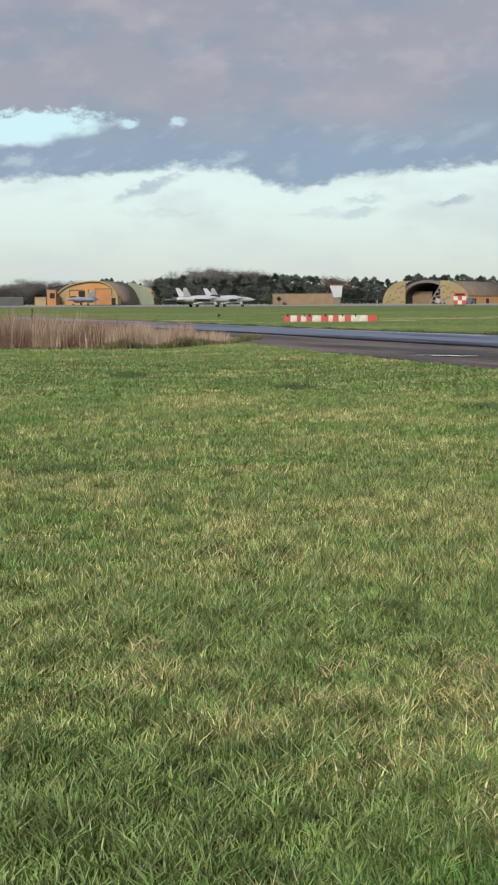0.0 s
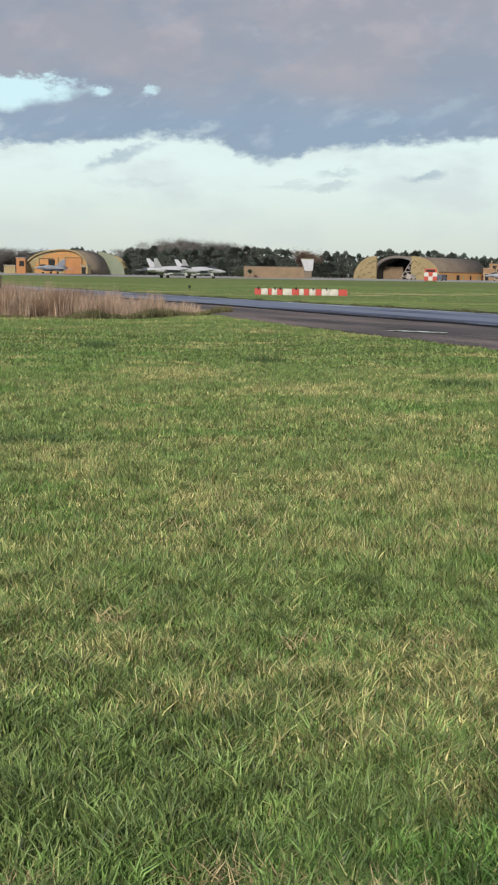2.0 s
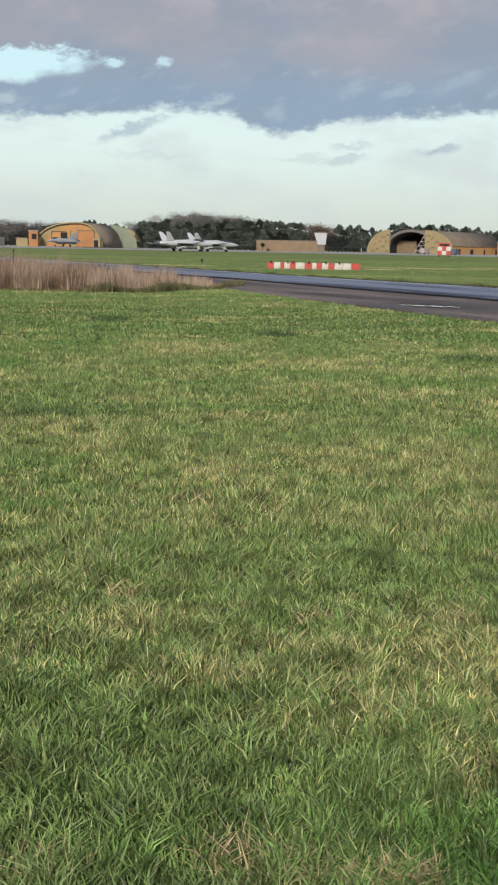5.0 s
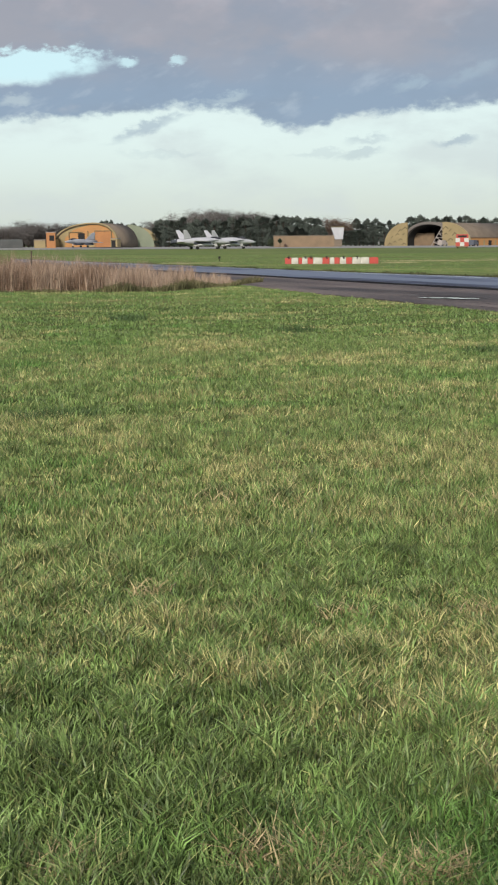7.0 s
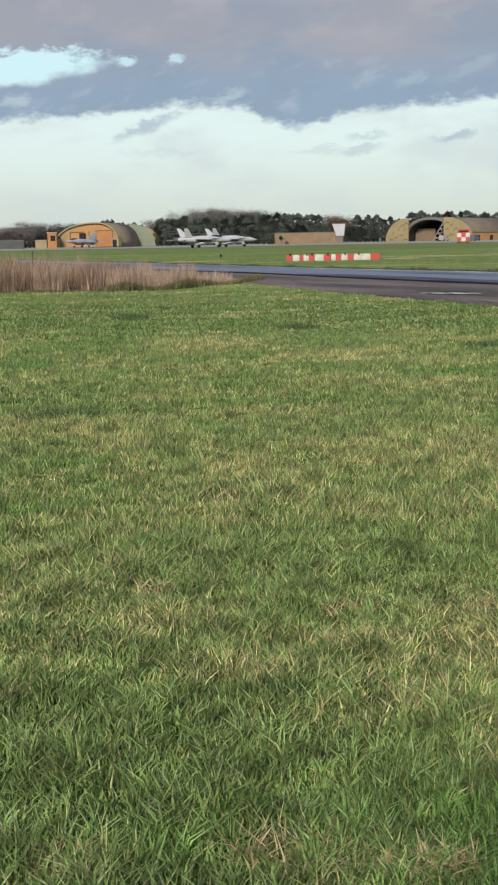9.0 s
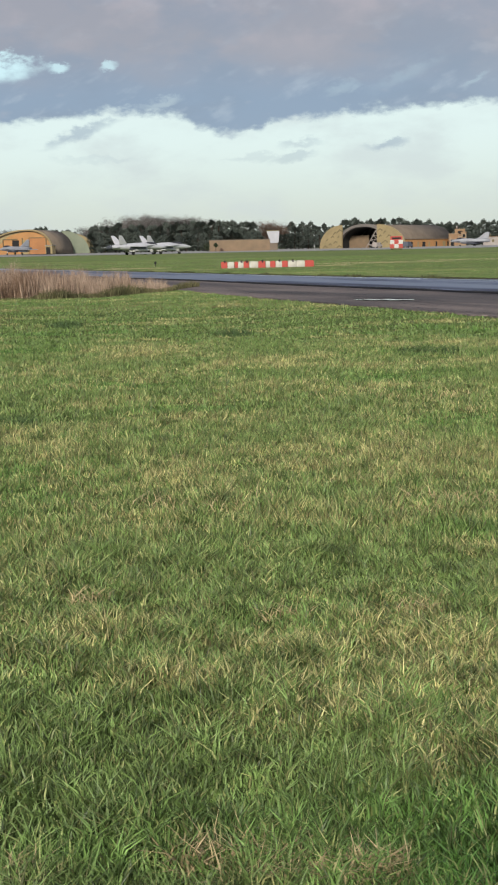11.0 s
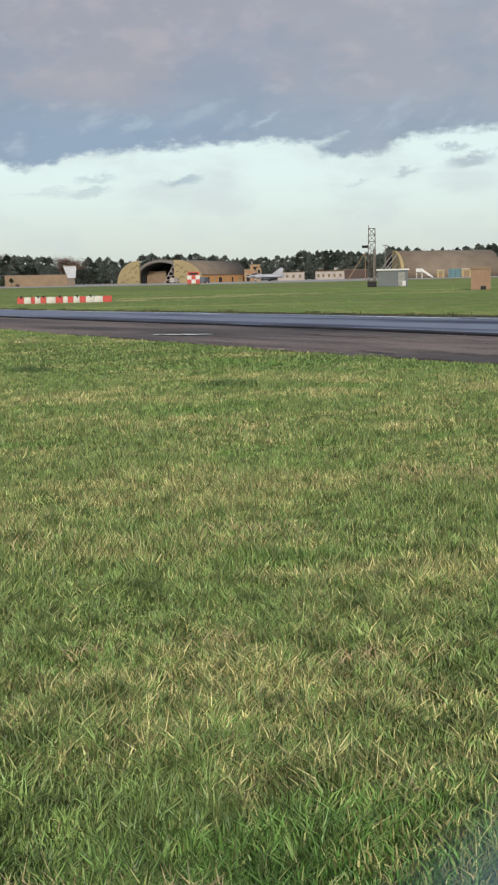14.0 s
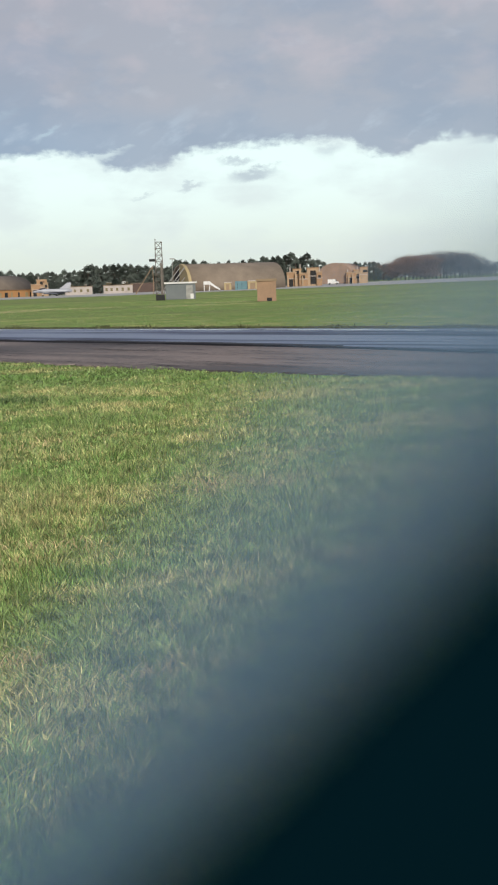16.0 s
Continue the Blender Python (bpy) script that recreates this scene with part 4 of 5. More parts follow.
def twin_tail_jet(m, label, paint):
    """Twin-tailed naval fighter, nose towards +x, standing on its wheels."""
    top = empty("fighter_jet", m, label, "jet", "taxiing jets")
    part("fuselage", loft(bmesh.new(), [(8.6, 0.06, 0.06, 1.75, 1), (7.9, 0.5, 0.5, 1.78, 1), (6.6, 0.95, 1.0, 1.85, 1), (5.0, 1.2, 1.25, 1.95, 0.95), (3.2, 1.5, 1.45, 2.05, 0.9), (1.2, 2.4, 1.5, 2.0, 0.75), (-1.5, 2.9, 1.5, 1.95, 0.65), (-4.5, 2.8, 1.4, 1.95, 0.7), (-6.6, 2.3, 1.1, 1.95, 0.8), (-7.6, 2.0, 0.85, 1.95, 0.8)]), paint, top, smooth=True)
    part("canopy", loft(bmesh.new(), [(5.9, 0.2, 0.1, 2.45, 1), (5.2, 0.72, 0.7, 2.55, 1), (4.2, 0.85, 0.95, 2.65, 1), (3.0, 0.75, 0.7, 2.7, 1), (1.9, 0.3, 0.2, 2.7, 1)], 12), M_GLASS, top, "smoked glass canopy", True)
    part("spine", loft(bmesh.new(), [(3.2, 0.6, 0.5, 2.6, 1), (1.5, 0.9, 0.7, 2.65, 1), (-2.0, 0.8, 0.5, 2.6, 1), (-5.5, 0.3, 0.2, 2.5, 1)], 10), paint, top, smooth=True)
    for s in (-1, 1):
        part("wing", slab(bmesh.new(), [(1.4, s * 1.2, 2.1), (-0.4, s * 5.6, 2.0), (-2.4, s * 5.7, 2.0), (-3.0, s * 1.2, 2.1)], 0.22), paint, top)
        part("wing_root", slab(bmesh.new(), [(4.9, s * 0.6, 2.35), (1.6, s * 1.7, 2.2), (-1.0, s * 1.6, 2.2), (-1.0, s * 0.5, 2.3)], 0.12), paint, top)
        part("tail_fin", slab(bmesh.new(), [(-3.3, s * 0.95, 2.5), (-5.3, s * 1.8, 4.7), (-6.3, s * 1.85, 4.7), (-5.7, s * 1.05, 2.5)], 0.16), paint, top, "canted tail fin")
        part("tailplane", slab(bmesh.new(), [(-5.3, s * 1.0, 1.95), (-7.6, s * 3.2, 1.85), (-8.5, s * 3.2, 1.85), (-7.6, s * 1.0, 1.95)], 0.12), paint, top)
        part("intake", loft(bmesh.new(), [(1.8, 0.7, 0.85, 1.65, 0.7), (-0.5, 0.85, 0.95, 1.6, 0.7), (-3.0, 0.7, 0.8, 1.65, 0.8)], 10), M_JETD, top, "dark engine intake").location = (0, s * 1.1, 0)
        part("nozzle", rodded((-7.4, s * 0.5, 1.95), (-8.2, s * 0.5, 1.95), 0.48, 12, 0.36), M_JETD, top, "dark engine nozzle")
        part("tank", loft(bmesh.new(), [(2.2, 0.1, 0.1, 1.15, 1), (1.2, 0.6, 0.6, 1.15, 1), (-1.2, 0.62, 0.62, 1.15, 1), (-2.6, 0.15, 0.15, 1.15, 1)], 10), paint, top, "drop tank", True).location = (0, s * 2.6, 0)
        lg = part("main_leg", rodded((-1.6, s * 1.1, 1.6), (-2.1, s * 1.5, 0.45), 0.13), M_WHITE, top, "white undercarriage leg")
        part("tyre", rodded((-2.1, s * 1.5 - 0.14, 0.4), (-2.1, s * 1.5 + 0.14, 0.4), 0.4, 12), M_TYRE, lg)
        part("gear_door", boxed(-2.9, s * 1.0 - 0.03, 0.75, -1.2, s * 1.0 + 0.03, 1.5), M_WHITE, top, "white undercarriage door")
    ng = part("nose_leg", rodded((4.3, 0, 1.5), (4.6, 0, 0.35), 0.11), M_WHITE, top, "white undercarriage leg")
    for s in (-1, 1):
        part("tyre", rodded((4.6, s * 0.2 - 0.08, 0.3), (4.6, s * 0.2 + 0.08, 0.3), 0.3, 12), M_TYRE, ng)
    part("gear_door", boxed(3.5, -0.35, 0.7, 4.2, -0.3, 1.4), M_WHITE, top, "white undercarriage door")
    return top


def delta_jet(m, label, paint):
    """Single-fin delta-wing fighter with foreplanes, nose towards +x."""
    top = empty("fighter_jet", m, label, "jet", "parked jets")
    part("fuselage", loft(bmesh.new(), [(8.0, 0.06, 0.06, 1.9, 1), (7.0, 0.6, 0.6, 1.95, 1), (5.2, 1.1, 1.3, 2.05, 1), (3.0, 1.6, 1.7, 2.1, 0.85), (0.0, 2.3, 1.7, 2.0, 0.75), (-4.0, 2.2, 1.5, 2.0, 0.75), (-7.2, 1.8, 1.0, 2.0, 0.85)]), paint, top, smooth=True)
    part("canopy", loft(bmesh.new(), [(5.6, 0.2, 0.1, 2.7, 1), (4.6, 0.8, 0.9, 2.75, 1), (3.2, 0.8, 0.8, 2.85, 1), (1.8, 0.3, 0.2, 2.85, 1)], 12), M_GLASS, top, "smoked glass canopy", True)
    part("tail_fin", slab(bmesh.new(), [(-2.2, 0, 2.7), (-5.6, 0, 5.1), (-7.0, 0, 5.1), (-6.6, 0, 2.6)], 0.2), paint, top)
    part("belly_intake", loft(bmesh.new(), [(3.4, 1.5, 0.6, 1.25, 0.7), (1.0, 1.7, 0.8, 1.25, 0.7), (-2.0, 1.5, 0.6, 1.4, 0.7)], 10), M_JETD, top, "dark belly intake")
    for s in (-1, 1):
        part("wing", slab(bmesh.new(), [(2.0, s * 0.9, 1.75), (-4.6, s * 5.4, 1.7), (-5.6, s * 5.4, 1.7), (-5.8, s * 0.9, 1.75)], 0.22), paint, top)
        part("foreplane", slab(bmesh.new(), [(5.4, s * 0.5, 2.1), (4.3, s * 1.9, 2.0), (3.8, s * 1.9, 2.0), (4.2, s * 0.5, 2.1)], 0.1), paint, top)
        part("tank", loft(bmesh.new(), [(1.0, 0.1, 0.1, 1.1, 1), (0.0, 0.6, 0.6, 1.1, 1), (-3.0, 0.6, 0.6, 1.1, 1), (-4.0, 0.1, 0.1, 1.1, 1)], 10), M_JETD, top, "dark drop tank", True).location = (0, s * 2.4, 0)
        lg = part("main_leg", rodded((-1.4, s * 1.2, 1.5), (-1.5, s * 1.7, 0.4), 0.12), M_WHITE, top)
        part("tyre", rodded((-1.5, s * 1.7 - 0.14, 0.38), (-1.5, s * 1.7 + 0.14, 0.38), 0.38, 12), M_TYRE, lg)
    ng = part("nose_leg", rodded((3.9, 0, 1.5), (3.9, 0, 0.3), 0.1), M_WHITE, top)
    part("tyre", rodded((3.9, -0.12, 0.3), (3.9, 0.12, 0.3), 0.3, 12), M_TYRE, ng)


twin_tail_jet(pose(-11.4, 296.0, 0, 0, 0, 34), "pale grey twin-tailed fighter jet taxiing nose to tail", M_JET)
twin_tail_jet(pose(-5.0, 309.0, 0, 0, 0, 34), "pale grey twin-tailed fighter jet behind another", M_JET)
delta_jet(pose(*far(-7.9, 424), 0.2, 0, 0, -128), "blue-grey fighter jet parked before the ochre shelter", M_JET2)
delta_jet(pose(*far(13.55, 462), 0.0, 0, 0, -200), "blue-grey delta-wing jet parked beyond the annexe", M_JET2)


# ---- marker barrier ----
M_BLOCK = mat("dirty_white_plastic", (0.66, 0.64, 0.58), (0.4, 0.38, 0.33), 2.5, 0.6)


def barrier():
    rnd = random.Random(4)
    x0, x1, y0, y1 = 2.75, 9.75, 89.6, 89.9
    cuts = [(0, "r"), (0.071, "w"), (0.144, "r"), (0.183, "w"), (0.242, "r"), (0.301, "w"), (0.4, "r"), (0.478, "w"), (0.528, "r"), (0.587, "w"), (0.655, "r"), (0.72, "w"), (0.81, "w"), (0.902, "r"), (1.0, "")]
    for (a, c), (b, _) in zip(cuts, cuts[1:]):
        w = (b - a) * (x1 - x0)
        top = empty("barrier_block", pose(x0 + (x1 - x0) * (a + b) / 2, y0 + (y1 - y0) * a, 0.0, 0, rnd.uniform(-1, 1), rnd.uniform(-4, 4)),
                    "red plastic barrier block on the grass" if c == "r" else "white plastic barrier block on the grass", "barrier", "red and white barrier blocks")
        m = M_RED if c == "r" else M_BLOCK
        part("body", prism(bmesh.new(), [(-w / 2 + 0.01, 0.04), (w / 2 - 0.01, 0.04), (w / 2 - 0.01, 0.4), (w / 2 - 0.05, 0.47), (-w / 2 + 0.05, 0.47), (-w / 2 + 0.01, 0.4)], -0.16, 0.16), m, top)
        part("foot", boxed(-w / 2 + 0.02, -0.24, 0.0, w / 2 - 0.02, 0.24, 0.07), m, top)
        if rnd.random() < 0.4:
            part("filler_cap", rodded((0.08, -0.1, 0.36), (0.02, -0.05, 0.53), 0.1, 8), M_DARK, top, "black cap")


barrier()


# ---- trees ----
def leaf_cloud(verts, faces, rnd, centre, radius, count, size, flat=0.7):
    for _ in range(count):
        d = Vector((rnd.gauss(0, 1), rnd.gauss(0, 1), rnd.gauss(0, 1))).normalized() * radius * rnd.random() ** 0.4
        p = Vector(centre) + Vector((d.x, d.y, d.z * flat))
        u = Vector((rnd.gauss(0, 1), rnd.gauss(0, 1), rnd.gauss(0, 0.7))).normalized()
        v = u.orthogonal().normalized()
        s = size * rnd.uniform(0.6, 1.4)
        k = len(verts)
        verts += [p - u * s, p + v * s * 0.6, p + u * s, p - v * s * 0.6]
        faces.append((k, k + 1, k + 2, k + 3))


def limbs(bm, rnd, h, spread, n, start=0.3):
    tips = []
    rod(bm, (0, 0, -0.3), (0, 0, h * 0.55), h * 0.022, 7, h * 0.014)
    rod(bm, (0, 0, h * 0.55), (rnd.uniform(-0.3, 0.3), rnd.uniform(-0.3, 0.3), h * 0.93), h * 0.014, 6, h * 0.003)
    for i in range(n):
        z = h * (start + (0.88 - start) * i / n)
        a = rnd.uniform(0, 6.28)
        L = spread * rnd.uniform(0.6, 1.1) * (1 - 0.45 * abs(z / h - 0.55))
        q = Vector((math.cos(a) * L, math.sin(a) * L, z + L * rnd.uniform(0.3, 0.8)))
        q.z = min(q.z, h)
        rod(bm, (0, 0, z), q, h * 0.008, 5, h * 0.002)
        tips.append(q)
    return tips


def make_pine(seed, h, spread, label):
    rnd = random.Random(seed)
    top = empty("pine_tree", pose(0, 0, -50), label, "tree", "pine wood")
    bm = bmesh.new()
    limbs(bm, rnd, h, spread * 0.7, 9, 0.2)
    part("trunk", bm, M_BARK, top)
    v, f = [], []
    for _ in range(105):
        t = rnd.random() ** 0.9
        r = spread * (0.98 - 0.88 * t ** 1.75) * rnd.uniform(0.3, 1.0) ** 0.7
        a = rnd.uniform(0, 6.28)
        leaf_cloud(v, f, rnd, (math.cos(a) * r, math.sin(a) * r, h * (0.08 + 0.86 * t)), 0.95 * (1.25 - 0.8 * t) * rnd.uniform(0.7, 1.25), 44, 0.17, 0.8)
    leaf_cloud(v, f, rnd, (0, 0, h * 0.94), 0.42, 60, 0.13, 1.9)
    crown = mesh_ob("crown", v, f, M_NEEDLE, top)
    return top


def make_bare(seed, h, spread, label, twig, dens=1.0):
    rnd = random.Random(seed)
    top = empty("bare_tree", pose(0, 0, -50), label, "tree", "leafless trees")
    bm = bmesh.new()
    tips = limbs(bm, rnd, h, spread, 30, 0.1)
    part("trunk", bm, M_BARK, top)
    v, f = [], []
    for q in tips + [Vector((0, 0, h * 0.85)), Vector((0.5, 0.3, h * 0.7))]:
        for _ in range(int(95 * dens)):
            d = Vector((rnd.gauss(0, 1), rnd.gauss(0, 1), rnd.gauss(0.5, 0.8))).normalized()
            b = q + Vector((rnd.gauss(0, 1), rnd.gauss(0, 1), rnd.gauss(0, 0.7))) * spread * 0.24
            b.z = max(b.z, h * 0.1)
            L = rnd.uniform(0.6, 1.5)
            s = d.orthogonal().normalized() * 0.034
            k = len(v)
            v += [b - s, b + s, b + d * L]
            f.append((k, k + 1, k + 2))
    mesh_ob("crown", v, f, twig, top)
    return top


PINES = [make_pine(s, 12.0, w, "dark green pine at the edge of the wood") for s, w in ((1, 3.4), (2, 2.8), (3, 3.9), (4, 3.1))]
BARES = [make_bare(s, 13.0, 4.2, "leafless grey-brown broadleaf tree in the wood", M_TWIG) for s in (11, 12, 13)]
REDS = [make_bare(s, 12.0, 5.0, "leafless russet-brown tree in a copse", M_TWIGR, 2.4) for s in (21, 22)]


def plant(kinds, azimuth, dist, top_el, rnd):
    """A tree whose top stands that many degrees over the eye's level."""
    x, y = far(azimuth, dist)
    g = rise(x, y)
    h = EYE + dist * math.tan(radians(top_el)) - g
    k = rnd.choice(kinds)
    s = h / {"pine_tree": 12.0, "bare_tree": 13.0}[k.name.split(".")[0]]
    t = copy_thing(k, Matrix.Identity(4))
    w = max(s, 0.8) * rnd.uniform(1.3, 1.75)
    t.matrix_basis = pose(x, y, g, 0, 0, rnd.uniform(0, 360)) @ Matrix.Diagonal((w, w, s, 1))


def skyline(kinds, pts, dist, step, rnd, depth=25.0, jag=0.16):
    """Trees along the skyline; pts are (azimuth, degrees over eye level)."""
    a = pts[0][0]
    while a < pts[-1][0]:
        for (a0, e0), (a1, e1) in zip(pts, pts[1:]):
            if a0 <= a <= a1:
                e = e0 + (e1 - e0) * (a - a0) / (a1 - a0)
        plant(kinds, a, dist + rnd.uniform(0, depth), e * rnd.uniform(1 - jag, 1 + jag * 0.5), rnd)
        a += 0.72 * step * rnd.uniform(0.7, 1.3)


R = random.Random(8)
skyline(BARES, [(-15, 0.6), (-10.6, 0.75), (-8.9, 0.7)], 520, 0.32, R, 10, 0.3)
skyline(BARES, [(-15, 0.75), (-12, 0.6), (-10.6, 0.95), (-9.3, 0.92), (-8.5, 0.8), (-7.4, 0.7)], 560, 0.42, R)
skyline(PINES + BARES[:1], [(-15, 0.5), (-11, 0.45), (-7.4, 0.95), (-6.4, 1.08), (-5.3, 0.93), (-4.6, 0.8)], 540, 0.36, R)
skyline(BARES, [(-4.4, 1.0), (-3.2, 1.25), (-2, 1.55), (-1.2, 1.4), (0, 1.22), (1.2, 1.2)], 545, 0.36, R)
skyline(PINES, [(-4.3, 1.1), (-3.6, 1.25), (-2.8, 1.15), (-1.2, 1.15), (0.2, 1.22), (1.6, 1.3), (2.9, 1.38), (3.5, 1.0)], 500, 0.3, R, 30)
skyline(PINES, [(-4.4, 0.7), (3.6, 0.75)], 470, 0.34, R, 10, 0.3)
plant(REDS, 4.15, 515, 1.08, R)
plant(REDS, 4.35, 525, 1.02, R)
skyline(PINES, [(4.9, 1.05), (5.4, 1.1), (6.2, 1.05), (6.9, 0.95), (7.6, 1.0)], 520, 0.28, R, 20)
skyline(PINES, [(4.4, 0.6), (7.2, 0.65)], 495, 0.32, R, 10, 0.3)
skyline(PINES, [(7.7, 1.15), (8.2, 1.2), (9.4, 1.18), (10.7, 1.16), (11.6, 1.05), (12.6, 0.95)], 560, 0.3, R, 20)
skyline(PINES, [(12.3, 0.95), (13.8, 0.98), (14.9, 1.12), (16.0, 1.28), (17.2, 1.15), (18.3, 1.08), (19.0, 1.05)], 560, 0.27, R, 25)
skyline(PINES, [(12.6, 0.6), (19.0, 0.7)], 530, 0.36, R, 10, 0.3)
skyline(PINES, [(18.9, 1.2), (19.7, 1.4), (20.5, 1.35), (21.4, 1.2), (22.3, 1.18), (23.0, 1.3), (24.2, 1.4), (25.5, 1.48), (26.1, 1.35), (26.6, 1.0)], 560, 0.32, R, 25)
skyline(PINES, [(26.5, 0.85), (28, 0.95), (29.4, 0.9), (29.7, 0.7)], 640, 0.3, R, 25)
skyline(REDS, [(29.7, 0.85), (30.3, 1.04), (31.2, 1.13), (31.5, 1.13)], 640, 0.3, R, 15, 0.08)
skyline(BARES, [(31.3, 1.16), (31.8, 1.22), (32.8, 1.2), (33.6, 1.0), (33.8, 0.82)], 650, 0.22, R, 15, 0.08)
skyline(BARES + PINES[:1], [(33.9, 0.7), (35, 0.75), (38, 0.85), (44, 0.8)], 760, 0.35, R, 25)
for o in PINES + BARES + REDS:
    for p in (*o.children_recursive, o):
        bpy.data.objects.remove(p)


def bush(azimuth, dist, h, r, stem, material, label):
    """Clipped round shrub, on a bare stem where it has one."""
    rnd = random.Random(int(azimuth * 100))
    top = empty("bush", facing(azimuth, dist), label, "bush", "shrubs by the blast wall")
    bm = bmesh.new()
    rod(bm, (0, 0, -0.1), (0.05, 0, h - r), 0.12, 6, 0.07)
    for k in range(5):
        a = k * 1.3
        rod(bm, (0.03, 0, h - 1.6 * r), (r * 0.7 * math.cos(a), r * 0.7 * math.sin(a), h - r * rnd.uniform(0.5, 1.2)), 0.06, 5, 0.02)
    part("stem", bm, M_BARK, top)
    v, f = [], []
    for _ in range(40):
        d = Vector((rnd.gauss(0, 1), rnd.gauss(0, 1), rnd.gauss(0, 1))).normalized() * r * rnd.uniform(0.2, 0.8)
        leaf_cloud(v, f, rnd, (d.x, d.y, max(h - r + d.z * (h - stem) / (2 * r), 0.2)), r * 0.4, 45, 0.1)
    mesh_ob("crown", v, f, material, top)


bush(1.1, 395, 3.1, 1.65, 0.2, M_LEAF, "round dark evergreen bush at the end of the blast wall")
bush(1.52, 394, 3.0, 0.85, 1.4, M_LEAF, "small dark evergreen standard tree before the blast wall")
bush(1.8, 394, 1.3, 0.75, 0.1, M_TWIGR, "low russet leafless shrub before the blast wall")


# ---- reeds ----
def blades_mesh(name, material, x, y, z, h, w, lean, rnd, segs=2, parent=None):
    """Many tapered blades in one mesh: roots x, y, z, heights h, widths w, bend lean."""
    n = len(x)
    ang, dirn = rnd.uniform(0, 2 * np.pi, n), rnd.uniform(0, 2 * np.pi, n)
    wx, wy = np.cos(ang) * w / 2, np.sin(ang) * w / 2
    lx, ly = np.cos(dirn) * lean, np.sin(dirn) * lean
    if segs == 1:
        V = np.stack([np.stack([x - wx, y - wy, z], 1), np.stack([x + wx, y + wy, z], 1), np.stack([x + lx, y + ly, z + h], 1)], 1)
        loops = np.arange(3 * n)
        starts, tot = np.arange(n) * 3, np.full(n, 3)
    else:
        mx, my, mz = x + lx * 0.3, y + ly * 0.3, z + h * 0.6
        V = np.stack([np.stack([x - wx, y - wy, z], 1), np.stack([x + wx, y + wy, z], 1), np.stack([mx + wx * 0.75, my + wy * 0.75, mz], 1),
                      np.stack([mx - wx * 0.75, my - wy * 0.75, mz], 1), np.stack([x + lx, y + ly, z + h], 1)], 1)
        base = np.arange(n)[:, None] * 5
        loops = np.concatenate([base + np.array([0, 1, 2, 3]), base + np.array([3, 2, 4])], 1).ravel()
        starts = (np.arange(n)[:, None] * 7 + np.array([0, 4])).ravel()
        tot = np.tile([4, 3], n)
    V = V.reshape(-1, 3)
    me = bpy.data.meshes.new(name)
    me.vertices.add(len(V)), me.loops.add(len(loops)), me.polygons.add(len(starts))
    me.vertices.foreach_set("co", V.astype(np.float32).ravel())
    me.loops.foreach_set("vertex_index", loops.astype(np.int32))
    me.polygons.foreach_set("loop_start", starts.astype(np.int32))
    me.update(calc_edges=True)
    me.materials.append(material)
    return new(name, me)


rng = np.random.default_rng(5)


def reed_bed():
    n = 42000
    u = rng.uniform(0, 1, n)
    x = -13.0 + 12.6 * u
    front = 40.6 + np.clip(x + 3.2, 0, None) ** 1.3 * 1.55 + 0.35 * np.sin(x * 3.1) + 0.25 * np.sin(x * 7.3)
    depth = np.interp(x, [-13, -6, -2, -0.4], [10, 10, 7, 1.5])
    y = front + depth * rng.uniform(0, 1, n) ** 1.4
    x = x + (y - front) * -0.17
    hmax = np.interp(x, [-14, -8, -6.5, -4.5, -2.5, -1.2, -0.2], [1.35, 1.3, 1.15, 1.0, 0.85, 0.55, 0.25])
    h = hmax * np.where(rng.uniform(0, 1, n) < 0.05, rng.uniform(1.0, 1.35, n), 0.25 + 0.8 * rng.uniform(0, 1, n) ** 1.2) * (0.86 + 0.16 * np.sin(x * 4.3 + 0.7 * np.sin(x * 9)) + 0.08 * np.sin(x * 13.7))
    thin = rng.uniform(0, 1, n) < np.interp(x, [-6, -4, -2, -0.4], [1.0, 0.7, 0.4, 0.22])
    x, y, h, n = x[thin], y[thin], h[thin], int(thin.sum())
    dark = (rng.uniform(0, 1, n) < np.interp(x, [-13, -7.6, -7.2, -6.4, -6.2, -5.4, -5.1, -3, 0], [0.55, 0.5, 0.25, 0.2, 0.8, 0.75, 0.15, 0.1, 0.1]) + 0.2 * (np.sin(x * 2.3) + np.sin(x * 5.9 + 1) > 0.9))
    for name, material, k, label in (("reed_bed", M_REED, ~dark, "bed of pale dead reeds beside the track"), ("dark_reed_bed", M_REEDD, dark, "darker brown dead reeds among the bed")):
        tagged(blades_mesh(name, material, x[k], y[k], np.full(k.sum(), -0.02), h[k], rng.uniform(0.007, 0.019, k.sum()), h[k] * rng.uniform(0.05, 0.45, k.sum()), rng), label, "reeds", kind="stuff")
    n = 9000
    x = rng.uniform(-13, 0.6, n)
    y = 40.3 + np.clip(x + 3.2, 0, None) ** 1.3 * 1.5 - 0.25 + rng.uniform(0, 1.0, n) + 0.3 * np.sin(x * 3.1)
    h = rng.uniform(0.1, 0.4, n) * np.interp(x, [-13, -5.3, -4.4, -3, 0.6], [0.25, 0.3, 0.9, 1.0, 0.7]) * (0.8 + 0.35 * np.sin(x * 2.7 + 1))
    tagged(blades_mesh("rough_grass", M_ROUGH, x, y, np.full(n, -0.02), h, np.full(n, 0.03), 0.5 * h, rng), "rough olive grass at the foot of the reeds", "grass", kind="stuff")


reed_bed()


